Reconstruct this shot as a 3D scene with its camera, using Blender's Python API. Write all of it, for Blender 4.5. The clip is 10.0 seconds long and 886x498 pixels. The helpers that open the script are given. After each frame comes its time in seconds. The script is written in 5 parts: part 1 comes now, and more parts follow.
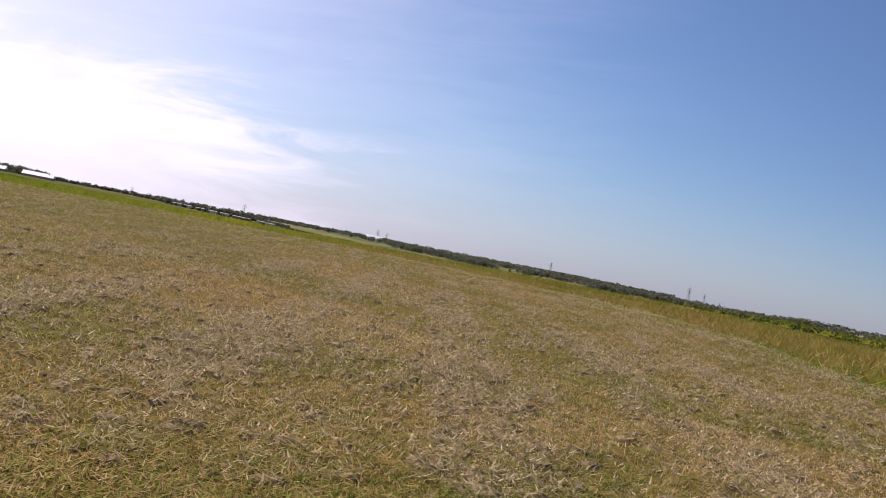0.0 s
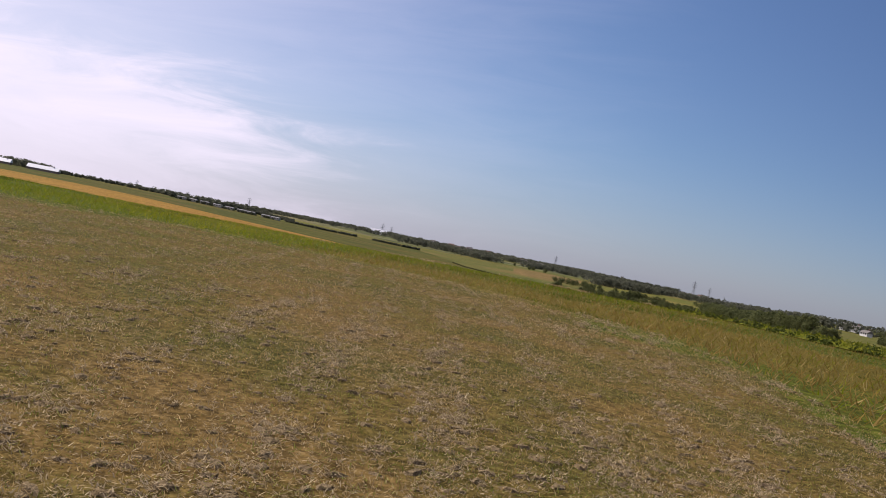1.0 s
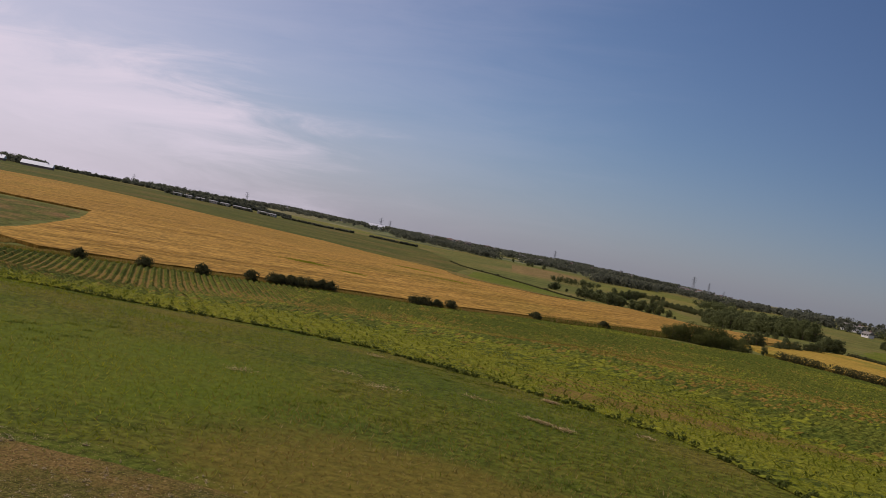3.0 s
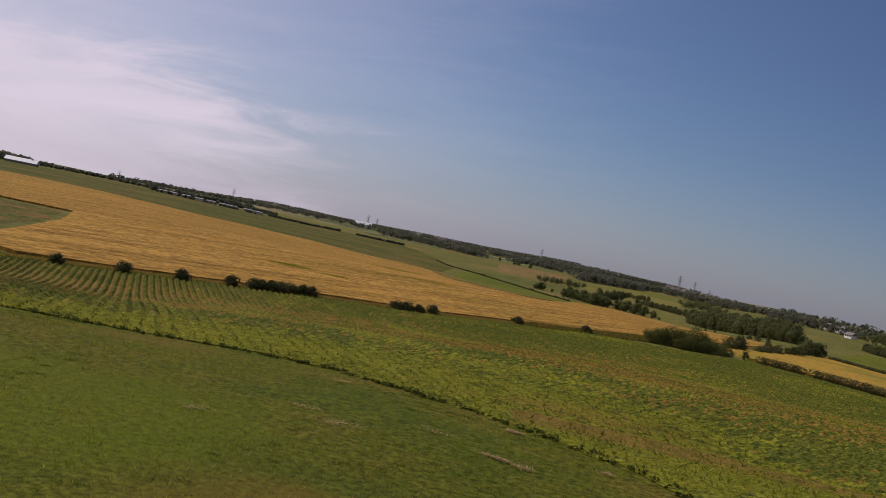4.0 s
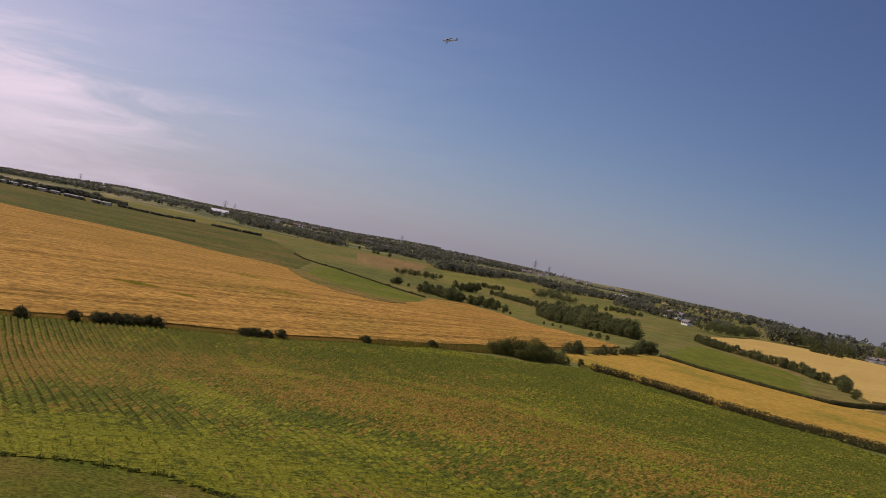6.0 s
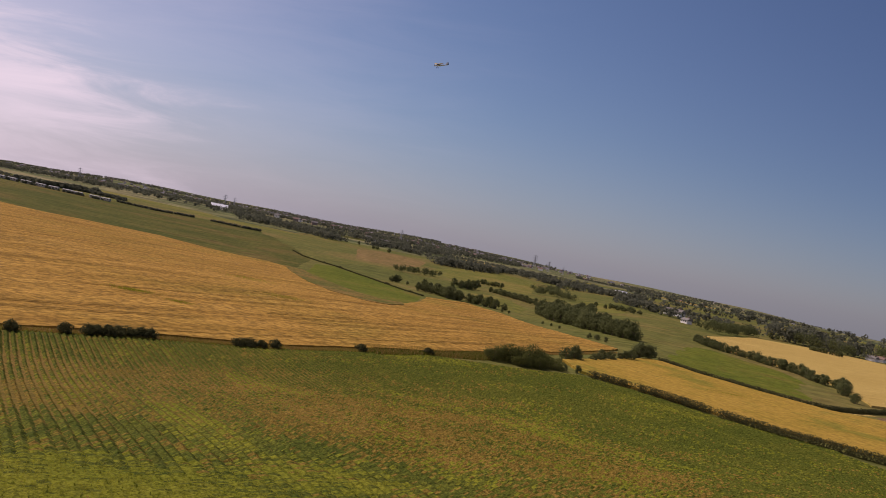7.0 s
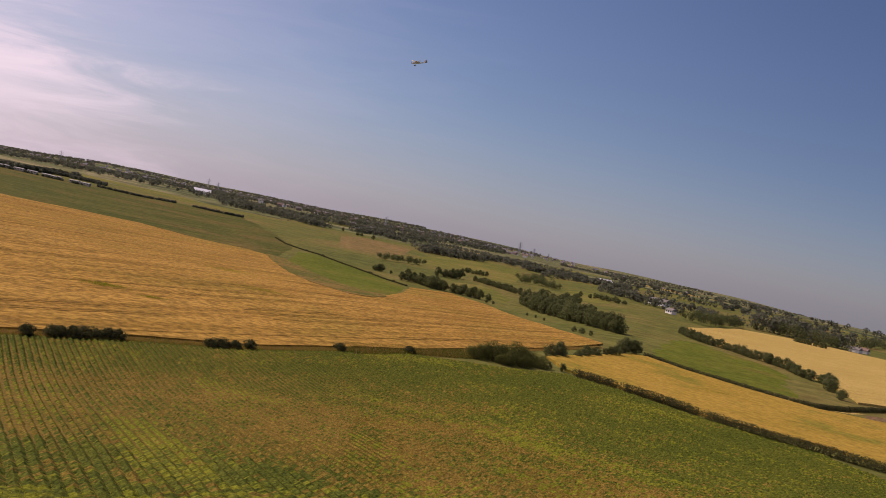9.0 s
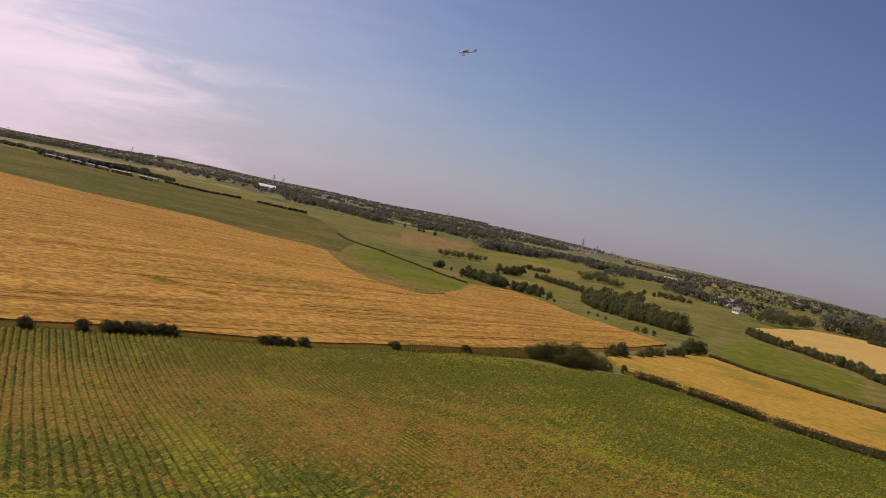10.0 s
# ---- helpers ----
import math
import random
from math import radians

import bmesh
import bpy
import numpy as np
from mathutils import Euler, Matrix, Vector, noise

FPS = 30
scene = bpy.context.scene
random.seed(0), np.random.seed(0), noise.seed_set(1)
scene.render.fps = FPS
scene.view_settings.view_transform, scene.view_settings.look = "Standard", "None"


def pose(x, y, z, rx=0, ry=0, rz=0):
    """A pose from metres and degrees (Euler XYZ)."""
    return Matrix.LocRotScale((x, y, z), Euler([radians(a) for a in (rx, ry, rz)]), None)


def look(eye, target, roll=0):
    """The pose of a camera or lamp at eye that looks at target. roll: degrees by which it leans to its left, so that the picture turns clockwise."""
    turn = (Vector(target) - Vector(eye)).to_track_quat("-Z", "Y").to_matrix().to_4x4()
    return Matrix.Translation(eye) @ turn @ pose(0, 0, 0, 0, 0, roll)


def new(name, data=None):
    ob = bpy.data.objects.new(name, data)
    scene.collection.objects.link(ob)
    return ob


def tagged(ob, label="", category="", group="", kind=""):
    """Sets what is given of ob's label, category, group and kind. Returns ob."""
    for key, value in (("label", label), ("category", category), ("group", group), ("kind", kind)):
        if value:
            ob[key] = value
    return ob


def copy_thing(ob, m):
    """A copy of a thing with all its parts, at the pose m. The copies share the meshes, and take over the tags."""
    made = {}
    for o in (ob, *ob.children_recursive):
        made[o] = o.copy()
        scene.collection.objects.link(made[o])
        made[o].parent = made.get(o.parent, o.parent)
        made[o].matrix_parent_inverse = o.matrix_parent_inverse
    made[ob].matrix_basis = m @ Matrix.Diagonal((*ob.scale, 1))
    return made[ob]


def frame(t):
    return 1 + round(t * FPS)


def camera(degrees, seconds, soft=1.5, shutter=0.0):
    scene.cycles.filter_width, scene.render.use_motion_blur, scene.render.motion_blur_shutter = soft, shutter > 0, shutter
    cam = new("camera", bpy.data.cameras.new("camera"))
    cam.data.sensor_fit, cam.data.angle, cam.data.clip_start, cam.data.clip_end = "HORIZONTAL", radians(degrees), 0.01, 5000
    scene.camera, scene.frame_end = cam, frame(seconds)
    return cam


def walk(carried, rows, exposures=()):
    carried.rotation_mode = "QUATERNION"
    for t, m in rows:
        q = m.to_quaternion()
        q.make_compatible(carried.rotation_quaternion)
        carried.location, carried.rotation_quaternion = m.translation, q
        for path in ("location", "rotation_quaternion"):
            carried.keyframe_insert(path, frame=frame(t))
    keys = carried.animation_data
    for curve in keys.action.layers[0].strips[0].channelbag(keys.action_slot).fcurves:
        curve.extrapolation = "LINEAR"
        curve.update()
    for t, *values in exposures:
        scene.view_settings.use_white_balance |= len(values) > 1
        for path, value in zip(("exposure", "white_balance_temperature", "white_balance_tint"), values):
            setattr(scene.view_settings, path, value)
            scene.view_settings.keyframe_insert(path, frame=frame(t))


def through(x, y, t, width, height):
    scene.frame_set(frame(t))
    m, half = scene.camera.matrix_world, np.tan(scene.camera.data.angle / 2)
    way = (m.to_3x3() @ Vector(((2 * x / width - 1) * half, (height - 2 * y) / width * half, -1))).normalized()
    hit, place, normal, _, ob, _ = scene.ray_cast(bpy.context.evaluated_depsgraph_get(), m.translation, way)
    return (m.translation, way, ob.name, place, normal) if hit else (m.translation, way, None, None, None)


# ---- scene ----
# ---- camera and flight ----
cam = camera(52.2, 10.0, 0.35)
PATH = [
    # seconds, x, y, z, heading to the left, pitch, roll
    (0, -0.56, -4.27, 0.58, 8.88, -0.04, 10.95), (0.5, -0.67, -3.49, 0.75, 9.01, -0.25, 11.16),
    (1, -0.81, -2.79, 1.15, 9.1, -0.51, 11.03), (1.5, -1.32, -0.28, 2.2, 9.17, -0.74, 11.33),
    (2, -1.34, 2.33, 4, 9.29, -0.82, 11.41), (2.5, -1.41, 4.89, 5.6, 9.11, -0.91, 11.19),
    (4, -0.54, 5.55, 8.21, 8.16, -1, 11.37), (4.5, -0.15, 3.55, 10.23, 3.85, -0.35, 11.16),
    (5, 0.29, 0.51, 13, 0.16, 0.03, 11.21), (5.5, 0.89, -1, 15.21, -0.62, -0.11, 11.08),
    (7, 1.54, 0.93, 20.75, -0.7, -0.82, 11.18), (7.5, 1.62, 2.35, 21.52, -1.64, -0.89, 11.2),
    (8, 1.45, 3.87, 22.06, -2.58, -0.98, 11.32), (8.5, 1.52, 5.56, 22.61, -2.6, -1.23, 11.3),
    (9, 1.82, 7.31, 23.13, -1.81, -1.54, 11.55), (9.5, 2.29, 9.1, 23.39, -0.92, -1.87, 11.71),
    (10, 2.96, 11.21, 23.51, 2.01, -2.58, 11.78)]


def aim(x, y, z, yaw, pitch, roll):
    a, b = radians(yaw), radians(pitch)
    return look((x, y, z), (x - math.sin(a) * math.cos(b), y + math.cos(a) * math.cos(b), z + math.sin(b)), roll)


# seconds, stops, white balance in kelvin, tint: the camera closes down and warms as it climbs
EXPOSURE = [(0.0, 0.57, 6350, 18), (0.5, 0.43, 6350, 18), (1.0, 0.28, 6350, 18), (1.5, 0.14, 6380, 18), (2.0, -0.04, 6420, 18), (2.5, -0.18, 6470, 18), (4.0, -0.22, 6550, 20),
            (4.5, -0.2, 6600, 21), (5.0, -0.1, 6650, 23), (5.5, -0.07, 6700, 25), (7.5, -0.07, 6900, 28), (8.5, 0.03, 7000, 29), (9.0, 0.03, 7050, 29), (10.0, 0.07, 7100, 29)]
walk(cam, [(t, aim(*v)) for t, *v in PATH], EXPOSURE)

# ---- sky and sun ----
SUN_LEFT, SUN_UP = 56.0, 50.0      # degrees left of the y axis, degrees above the horizon
world = bpy.data.worlds.new("sky")
scene.world = world
world.use_nodes = True
wt = world.node_tree
sky = wt.nodes.new("ShaderNodeTexSky")
sky.sky_type, sky.sun_disc = "NISHITA", False
sky.sun_elevation, sky.sun_rotation = radians(SUN_UP), radians(-SUN_LEFT)
sky.air_density, sky.dust_density, sky.ozone_density = 1.0, 0.3, 3.5
back = wt.nodes["Background"]
back.inputs["Strength"].default_value = 0.058


def calc(op, a, b=None, c=None):
    n = wt.nodes.new("ShaderNodeMath")
    n.operation = op
    for slot, value in zip(n.inputs, (a, b, c)):
        if isinstance(value, (int, float)):
            slot.default_value = value
        elif value is not None:
            wt.links.new(value, slot)
    return n.outputs[0]


def soft_step(v, lo, hi):
    n = wt.nodes.new("ShaderNodeMapRange")
    n.interpolation_type = "SMOOTHSTEP"
    wt.links.new(v, n.inputs[0])
    n.inputs[1].default_value, n.inputs[2].default_value = lo, hi
    return n.outputs[0]


# a thin bank of high cloud low on the sun's side: across = tangent of the bearing to the left, rise = tangent of the height
split = wt.nodes.new("ShaderNodeSeparateXYZ")
wt.links.new(wt.nodes.new("ShaderNodeTexCoord").outputs["Generated"], split.inputs[0])
ahead = calc("MAXIMUM", split.outputs[1], 0.05)
across, rise = calc("DIVIDE", calc("MULTIPLY", split.outputs[0], -1.0), ahead), calc("DIVIDE", split.outputs[2], ahead)
place = wt.nodes.new("ShaderNodeCombineXYZ")
wt.links.new(calc("ADD", calc("MULTIPLY", across, 5.0), calc("MULTIPLY", rise, 6.0)), place.inputs[0])
wt.links.new(calc("MULTIPLY", rise, 30.0), place.inputs[1])
wisp = wt.nodes.new("ShaderNodeTexNoise")
wisp.inputs["Scale"].default_value, wisp.inputs["Detail"].default_value, wisp.inputs["Roughness"].default_value = 1.0, 9, 0.62
wisp.inputs["Distortion"].default_value = 0.6
wt.links.new(place.outputs[0], wisp.inputs["Vector"])
w = calc("SUBTRACT", wisp.outputs["Fac"], 0.5)
side = soft_step(calc("ADD", across, calc("MULTIPLY", w, 0.45)), 0.26, 0.52)
roof = calc("ADD", calc("MULTIPLY", across, -0.11), calc("ADD", rise, calc("MULTIPLY", w, -0.12)))
under = calc("MULTIPLY", soft_step(roof, 0.105, 0.035), calc("MULTIPLY_ADD", soft_step(rise, 0.0, 0.08), 0.6, 0.4))
cloud = calc("MULTIPLY", calc("MULTIPLY", side, under), calc("MULTIPLY_ADD", w, 0.9, 0.72))
thin = calc("MULTIPLY", soft_step(calc("ADD", across, calc("MULTIPLY", w, 0.25)), -0.12, 1.05), 0.72)
cloud = calc("SUBTRACT", 1.0, calc("MULTIPLY", calc("SUBTRACT", 1.0, cloud), calc("SUBTRACT", 1.0, thin)))
haze = calc("MULTIPLY", soft_step(rise, 0.15, -0.03), calc("MULTIPLY_ADD", soft_step(across, -0.7, 0.3), 0.3, 0.25))
milky = wt.nodes.new("ShaderNodeMix")
milky.data_type = "RGBA"
milky.inputs[7].default_value = (4.2, 4.7, 7.1, 1)
wt.links.new(haze, milky.inputs[0])
tone = wt.nodes.new("ShaderNodeMix")
tone.data_type, tone.blend_type = "RGBA", "MULTIPLY"
tone.inputs[0].default_value, tone.inputs[7].default_value = 1.0, (0.93, 1.02, 1.15, 1)
wt.links.new(sky.outputs[0], tone.inputs[6])
deep = wt.nodes.new("ShaderNodeMix")
deep.data_type, deep.blend_type = "RGBA", "MULTIPLY"
deep.inputs[7].default_value = (0.76, 0.8, 0.86, 1)
wt.links.new(soft_step(across, 0.15, -0.6), deep.inputs[0])
wt.links.new(tone.outputs[2], deep.inputs[6])
wt.links.new(deep.outputs[2], milky.inputs[6])
veil = wt.nodes.new("ShaderNodeMix")
veil.data_type = "RGBA"
veil.inputs[7].default_value = (14.0, 13.0, 14.5, 1)
wt.links.new(cloud, veil.inputs[0])
wt.links.new(milky.outputs[2], veil.inputs[6])
wt.links.new(veil.outputs[2], back.inputs["Color"])

sun_data = bpy.data.lights.new("sun", "SUN")
sun_data.energy, sun_data.angle, sun_data.color = 3.2, radians(0.6), (1.0, 0.93, 0.82)
sun = new("sun", sun_data)
sa, su = radians(SUN_LEFT), radians(SUN_UP)
sun.matrix_world = look((-math.sin(sa) * math.cos(su) * 50, math.cos(sa) * math.cos(su) * 50, math.sin(su) * 50), (0, 0, 0))


# ---- materials ----
def ramp_of(nt, fac, stops):
    r = nt.nodes.new("ShaderNodeValToRGB")
    while len(r.color_ramp.elements) < len(stops):
        r.color_ramp.elements.new(0.5)
    for e, (p, c) in zip(r.color_ramp.elements, stops):
        e.position, e.color = p, (*c, 1)
    nt.links.new(fac, r.inputs[0])
    return r.outputs[0]


def noise_of(nt, vec, scale, detail=6, rough=0.6, stretch=None, turn=0):
    n = nt.nodes.new("ShaderNodeTexNoise")
    n.inputs["Scale"].default_value, n.inputs["Detail"].default_value, n.inputs["Roughness"].default_value = scale, detail, rough
    if stretch or turn:
        if turn:
            r = nt.nodes.new("ShaderNodeMapping")
            r.inputs["Rotation"].default_value = (0, 0, radians(turn))
            nt.links.new(vec, r.inputs[0])
            vec = r.outputs[0]
        m = nt.nodes.new("ShaderNodeMapping")
        m.inputs["Scale"].default_value = stretch or (1, 1, 1)
        nt.links.new(vec, m.inputs[0])
        vec = m.outputs[0]
    nt.links.new(vec, n.inputs["Vector"])
    return n.outputs["Fac"]


def mix_of(nt, fac, a, b, mode="MIX"):
    m = nt.nodes.new("ShaderNodeMix")
    m.data_type, m.blend_type = "RGBA", mode
    for value, slot in ((fac, m.inputs[0]), (a, m.inputs[6]), (b, m.inputs[7])):
        if isinstance(value, (int, float)):
            slot.default_value = value
        elif isinstance(value, tuple):
            slot.default_value = (*value, 1)
        else:
            nt.links.new(value, slot)
    return m.outputs[2]


def bare(name, rough=0.9, metal=0.0):
    m = bpy.data.materials.new(name)
    m.use_nodes = True
    b = m.node_tree.nodes["Principled BSDF"]
    b.inputs["Roughness"].default_value, b.inputs["Metallic"].default_value = rough, metal
    b.inputs["Specular IOR Level"].default_value = 0.04 if rough > 0.7 else 0.3
    return m, m.node_tree, b


def where(nt):
    return nt.nodes.new("ShaderNodeNewGeometry").outputs["Position"]


def bump_of(nt, b, fac, strength, distance):
    u = nt.nodes.new("ShaderNodeBump")
    u.inputs["Strength"].default_value, u.inputs["Distance"].default_value = strength, distance
    nt.links.new(fac, u.inputs["Height"])
    nt.links.new(u.outputs[0], b.inputs["Normal"])


def squeeze(stops, k):
    return [(0.5 + (p - 0.5) * k, c) for p, c in stops]


def soil_mat(name, big, big_scale, fine, fine_scale, fine_amount=0.5, bump=0.3, stretch=None, turn=0, rough=0.95, grain=0.7):
    """Ground: slow patches, streaks or grain, and fine speckle."""
    m, nt, b = bare(name, rough)
    p = where(nt)
    c1 = ramp_of(nt, noise_of(nt, p, big_scale, 5, 0.65), squeeze(big, 0.75))
    f = noise_of(nt, p, fine_scale, 6, 0.7, stretch, turn)
    c2 = ramp_of(nt, f, squeeze(fine, 0.6))
    g = noise_of(nt, p, fine_scale * 2.7, 3, 0.6)
    c = mix_of(nt, fine_amount, c1, c2)
    c3 = ramp_of(nt, g, [(0.36, (0.5, 0.5, 0.5)), (0.64, (1.4, 1.4, 1.4))])
    nt.links.new(mix_of(nt, grain, c, c3, "MULTIPLY"), b.inputs["Base Color"])
    bump_of(nt, b, g, bump, 0.3 / fine_scale)
    return m


def leaf_mat(name, dark, light, tip, hue_scale=0.3, through=0.25):
    """Foliage: colour by leaf, by tree and by slow patches, with some light through it."""
    m, nt, b = bare(name, 0.85)
    g = nt.nodes.new("ShaderNodeNewGeometry")
    oi = nt.nodes.new("ShaderNodeObjectInfo")
    c1 = ramp_of(nt, g.outputs["Random Per Island"], [(0.0, dark), (0.7, light), (1.0, tip)])
    c2 = ramp_of(nt, noise_of(nt, g.outputs["Position"], hue_scale, 4), [(0.35, dark), (0.65, light)])
    c3 = ramp_of(nt, oi.outputs["Random"], [(0.0, dark), (0.6, light), (1.0, tip)])
    c = mix_of(nt, 0.3, mix_of(nt, 0.5, c1, c2), c3)
    nt.links.new(c, b.inputs["Base Color"])
    if through:
        t = nt.nodes.new("ShaderNodeBsdfTranslucent")
        nt.links.new(c, t.inputs[0])
        x = nt.nodes.new("ShaderNodeMixShader")
        x.inputs[0].default_value = through
        nt.links.new(b.outputs[0], x.inputs[1])
        nt.links.new(t.outputs[0], x.inputs[2])
        nt.links.new(x.outputs[0], nt.nodes["Material Output"].inputs[0])
    return m


def plain_mat(name, colour, other, scale=3.0, rough=0.6, metal=0.0, bump=0.1):
    m, nt, b = bare(name, rough, metal)
    co = nt.nodes.new("ShaderNodeTexCoord").outputs["Object"]
    f = noise_of(nt, co, scale, 6, 0.65)
    nt.links.new(ramp_of(nt, f, [(0.3, colour), (0.7, other)]), b.inputs["Base Color"])
    bump_of(nt, b, f, bump, 0.05)
    return m


GRASS = soil_mat("rough_grass", [(0.42, (0.055, 0.085, 0.007)), (0.54, (0.09, 0.098, 0.01)), (0.66, (0.125, 0.1, 0.018))], 0.07,
                 [(0.3, (0.055, 0.064, 0.009)), (0.7, (0.125, 0.115, 0.02))], 1.2, 0.4, grain=1.0)


def lay_patch(m, cx, cy, long_, wide_, turn, colour, ragged=0.9):
    """An uneven patch of another colour on a ground material, at a place of the plan."""
    nt = m.node_tree
    b = next(n for n in nt.nodes if n.type == "BSDF_PRINCIPLED")
    old = b.inputs["Base Color"].links[0].from_socket
    p = where(nt)
    at = nt.nodes.new("ShaderNodeMapping")
    at.vector_type = "TEXTURE"
    at.inputs["Location"].default_value, at.inputs["Rotation"].default_value, at.inputs["Scale"].default_value = (cx, cy, 0), (0, 0, radians(turn)), (long_, wide_, 1e6)
    nt.links.new(p, at.inputs[0])
    r_ = nt.nodes.new("ShaderNodeVectorMath")
    r_.operation = "LENGTH"
    nt.links.new(at.outputs[0], r_.inputs[0])
    jag = nt.nodes.new("ShaderNodeMath")
    jag.operation = "MULTIPLY_ADD"
    nt.links.new(noise_of(nt, p, 0.3, 6, 0.7), jag.inputs[0])
    jag.inputs[1].default_value = ragged
    nt.links.new(r_.outputs["Value"], jag.inputs[2])
    fac = nt.nodes.new("ShaderNodeMapRange")
    fac.interpolation_type = "SMOOTHSTEP"
    nt.links.new(jag.outputs[0], fac.inputs[0])
    fac.inputs[1].default_value, fac.inputs[2].default_value = 0.75 + ragged * 0.5, 1.2 + ragged * 0.5
    fac.inputs[3].default_value, fac.inputs[4].default_value = 0.75, 0.0
    grain = ramp_of(nt, noise_of(nt, p, 3.0, 5, 0.7), [(0.35, tuple(v * 0.6 for v in colour)), (0.65, tuple(v * 1.35 for v in colour))])
    nt.links.new(mix_of(nt, fac.outputs[0], old, grain), b.inputs["Base Color"])


# first and last patch: backlit grass put into the ground colour; others dry growth
lay_patch(GRASS, -23, 31, 15, 8, 25, (0.085, 0.112, 0.009))
lay_patch(GRASS, -2, 25.8, 9, 5.5, -22, (0.135, 0.1, 0.018))
lay_patch(GRASS, 6, 19, 9, 4.5, -65, (0.135, 0.1, 0.02))
lay_patch(GRASS, -38, 36, 10, 6, 10, (0.09, 0.118, 0.009))
MOWN = soil_mat("mown_grass", [(0.38, (0.07, 0.072, 0.008)), (0.5, (0.125, 0.09, 0.016)), (0.62, (0.18, 0.108, 0.03))], 0.35,
                [(0.3, (0.035, 0.028, 0.009)), (0.7, (0.19, 0.135, 0.052))], 6.0, 0.45, 0.5, grain=0.95)
CROP_SOIL = soil_mat("crop_soil", [(0.36, (0.11, 0.09, 0.014)), (0.5, (0.165, 0.112, 0.022)), (0.64, (0.215, 0.13, 0.032))], 0.03,
                     [(0.3, (0.07, 0.056, 0.011)), (0.7, (0.2, 0.135, 0.03))], 1.2, stretch=(0.12, 1, 1), turn=-63.5)
WHEAT = soil_mat("ripe_wheat", [(0.3, (0.2, 0.15, 0.024)), (0.42, (0.27, 0.158, 0.028)), (0.54, (0.315, 0.17, 0.034)), (0.7, (0.335, 0.2, 0.046))], 0.012,
                 [(0.3, (0.165, 0.09, 0.018)), (0.44, (0.3, 0.172, 0.036)), (0.7, (0.42, 0.245, 0.056))], 0.22, 0.55, stretch=(0.03, 1, 1), turn=-50, grain=0.8)
BARLEY = soil_mat("ripe_barley", [(0.34, (0.17, 0.16, 0.022)), (0.44, (0.3, 0.2, 0.03)), (0.58, (0.37, 0.23, 0.04)), (0.7, (0.22, 0.18, 0.028))], 0.03,
                  [(0.3, (0.25, 0.17, 0.03)), (0.7, (0.38, 0.25, 0.05))], 0.2, 0.3, stretch=(0.25, 1, 1), turn=45, grain=0.4)
PALE = soil_mat("pale_barley", [(0.3, (0.38, 0.26, 0.07)), (0.7, (0.48, 0.34, 0.1))], 0.02,
                [(0.3, (0.34, 0.235, 0.06)), (0.7, (0.52, 0.37, 0.12))], 0.5, stretch=(0.1, 1, 1), turn=-20)
PASTURE = soil_mat("pasture", [(0.36, (0.095, 0.112, 0.021)), (0.5, (0.145, 0.14, 0.03)), (0.64, (0.205, 0.15, 0.045))], 0.008,
                   [(0.3, (0.075, 0.08, 0.024)), (0.7, (0.155, 0.14, 0.045))], 0.06, 0.45, grain=0.4)
DULL = soil_mat("dull_green_crop", [(0.34, (0.055, 0.072, 0.012)), (0.5, (0.085, 0.09, 0.017)), (0.6, (0.125, 0.1, 0.024)), (0.68, (0.16, 0.105, 0.032))], 0.014,
                [(0.3, (0.05, 0.058, 0.013)), (0.7, (0.13, 0.115, 0.028))], 0.09, 0.45, stretch=(0.16, 1, 1), turn=-55, grain=0.5)
BRIGHT = soil_mat("bright_grass", [(0.36, (0.08, 0.108, 0.011)), (0.55, (0.115, 0.132, 0.015)), (0.66, (0.165, 0.128, 0.028))], 0.018,
                  [(0.3, (0.08, 0.098, 0.012)), (0.7, (0.145, 0.142, 0.022))], 0.12, 0.4, grain=0.4)
LUSH = soil_mat("smooth_pasture", [(0.34, (0.105, 0.12, 0.022)), (0.5, (0.155, 0.15, 0.031)), (0.66, (0.215, 0.17, 0.045))], 0.012,
                [(0.3, (0.1, 0.105, 0.023)), (0.7, (0.19, 0.165, 0.04))], 0.05, 0.35, grain=0.35)
DIRT = soil_mat("bare_soil", [(0.4, (0.06, 0.085, 0.01)), (0.5, (0.12, 0.095, 0.02)), (0.6, (0.2, 0.11, 0.04))], 0.05,
                [(0.3, (0.06, 0.055, 0.015)), (0.7, (0.17, 0.12, 0.04))], 0.3, 0.35)
TILTH = soil_mat("red_brown_tilth", [(0.35, (0.13, 0.1, 0.04)), (0.6, (0.21, 0.125, 0.065))], 0.05, [(0.3, (0.1, 0.07, 0.03)), (0.7, (0.22, 0.14, 0.075))], 0.4)


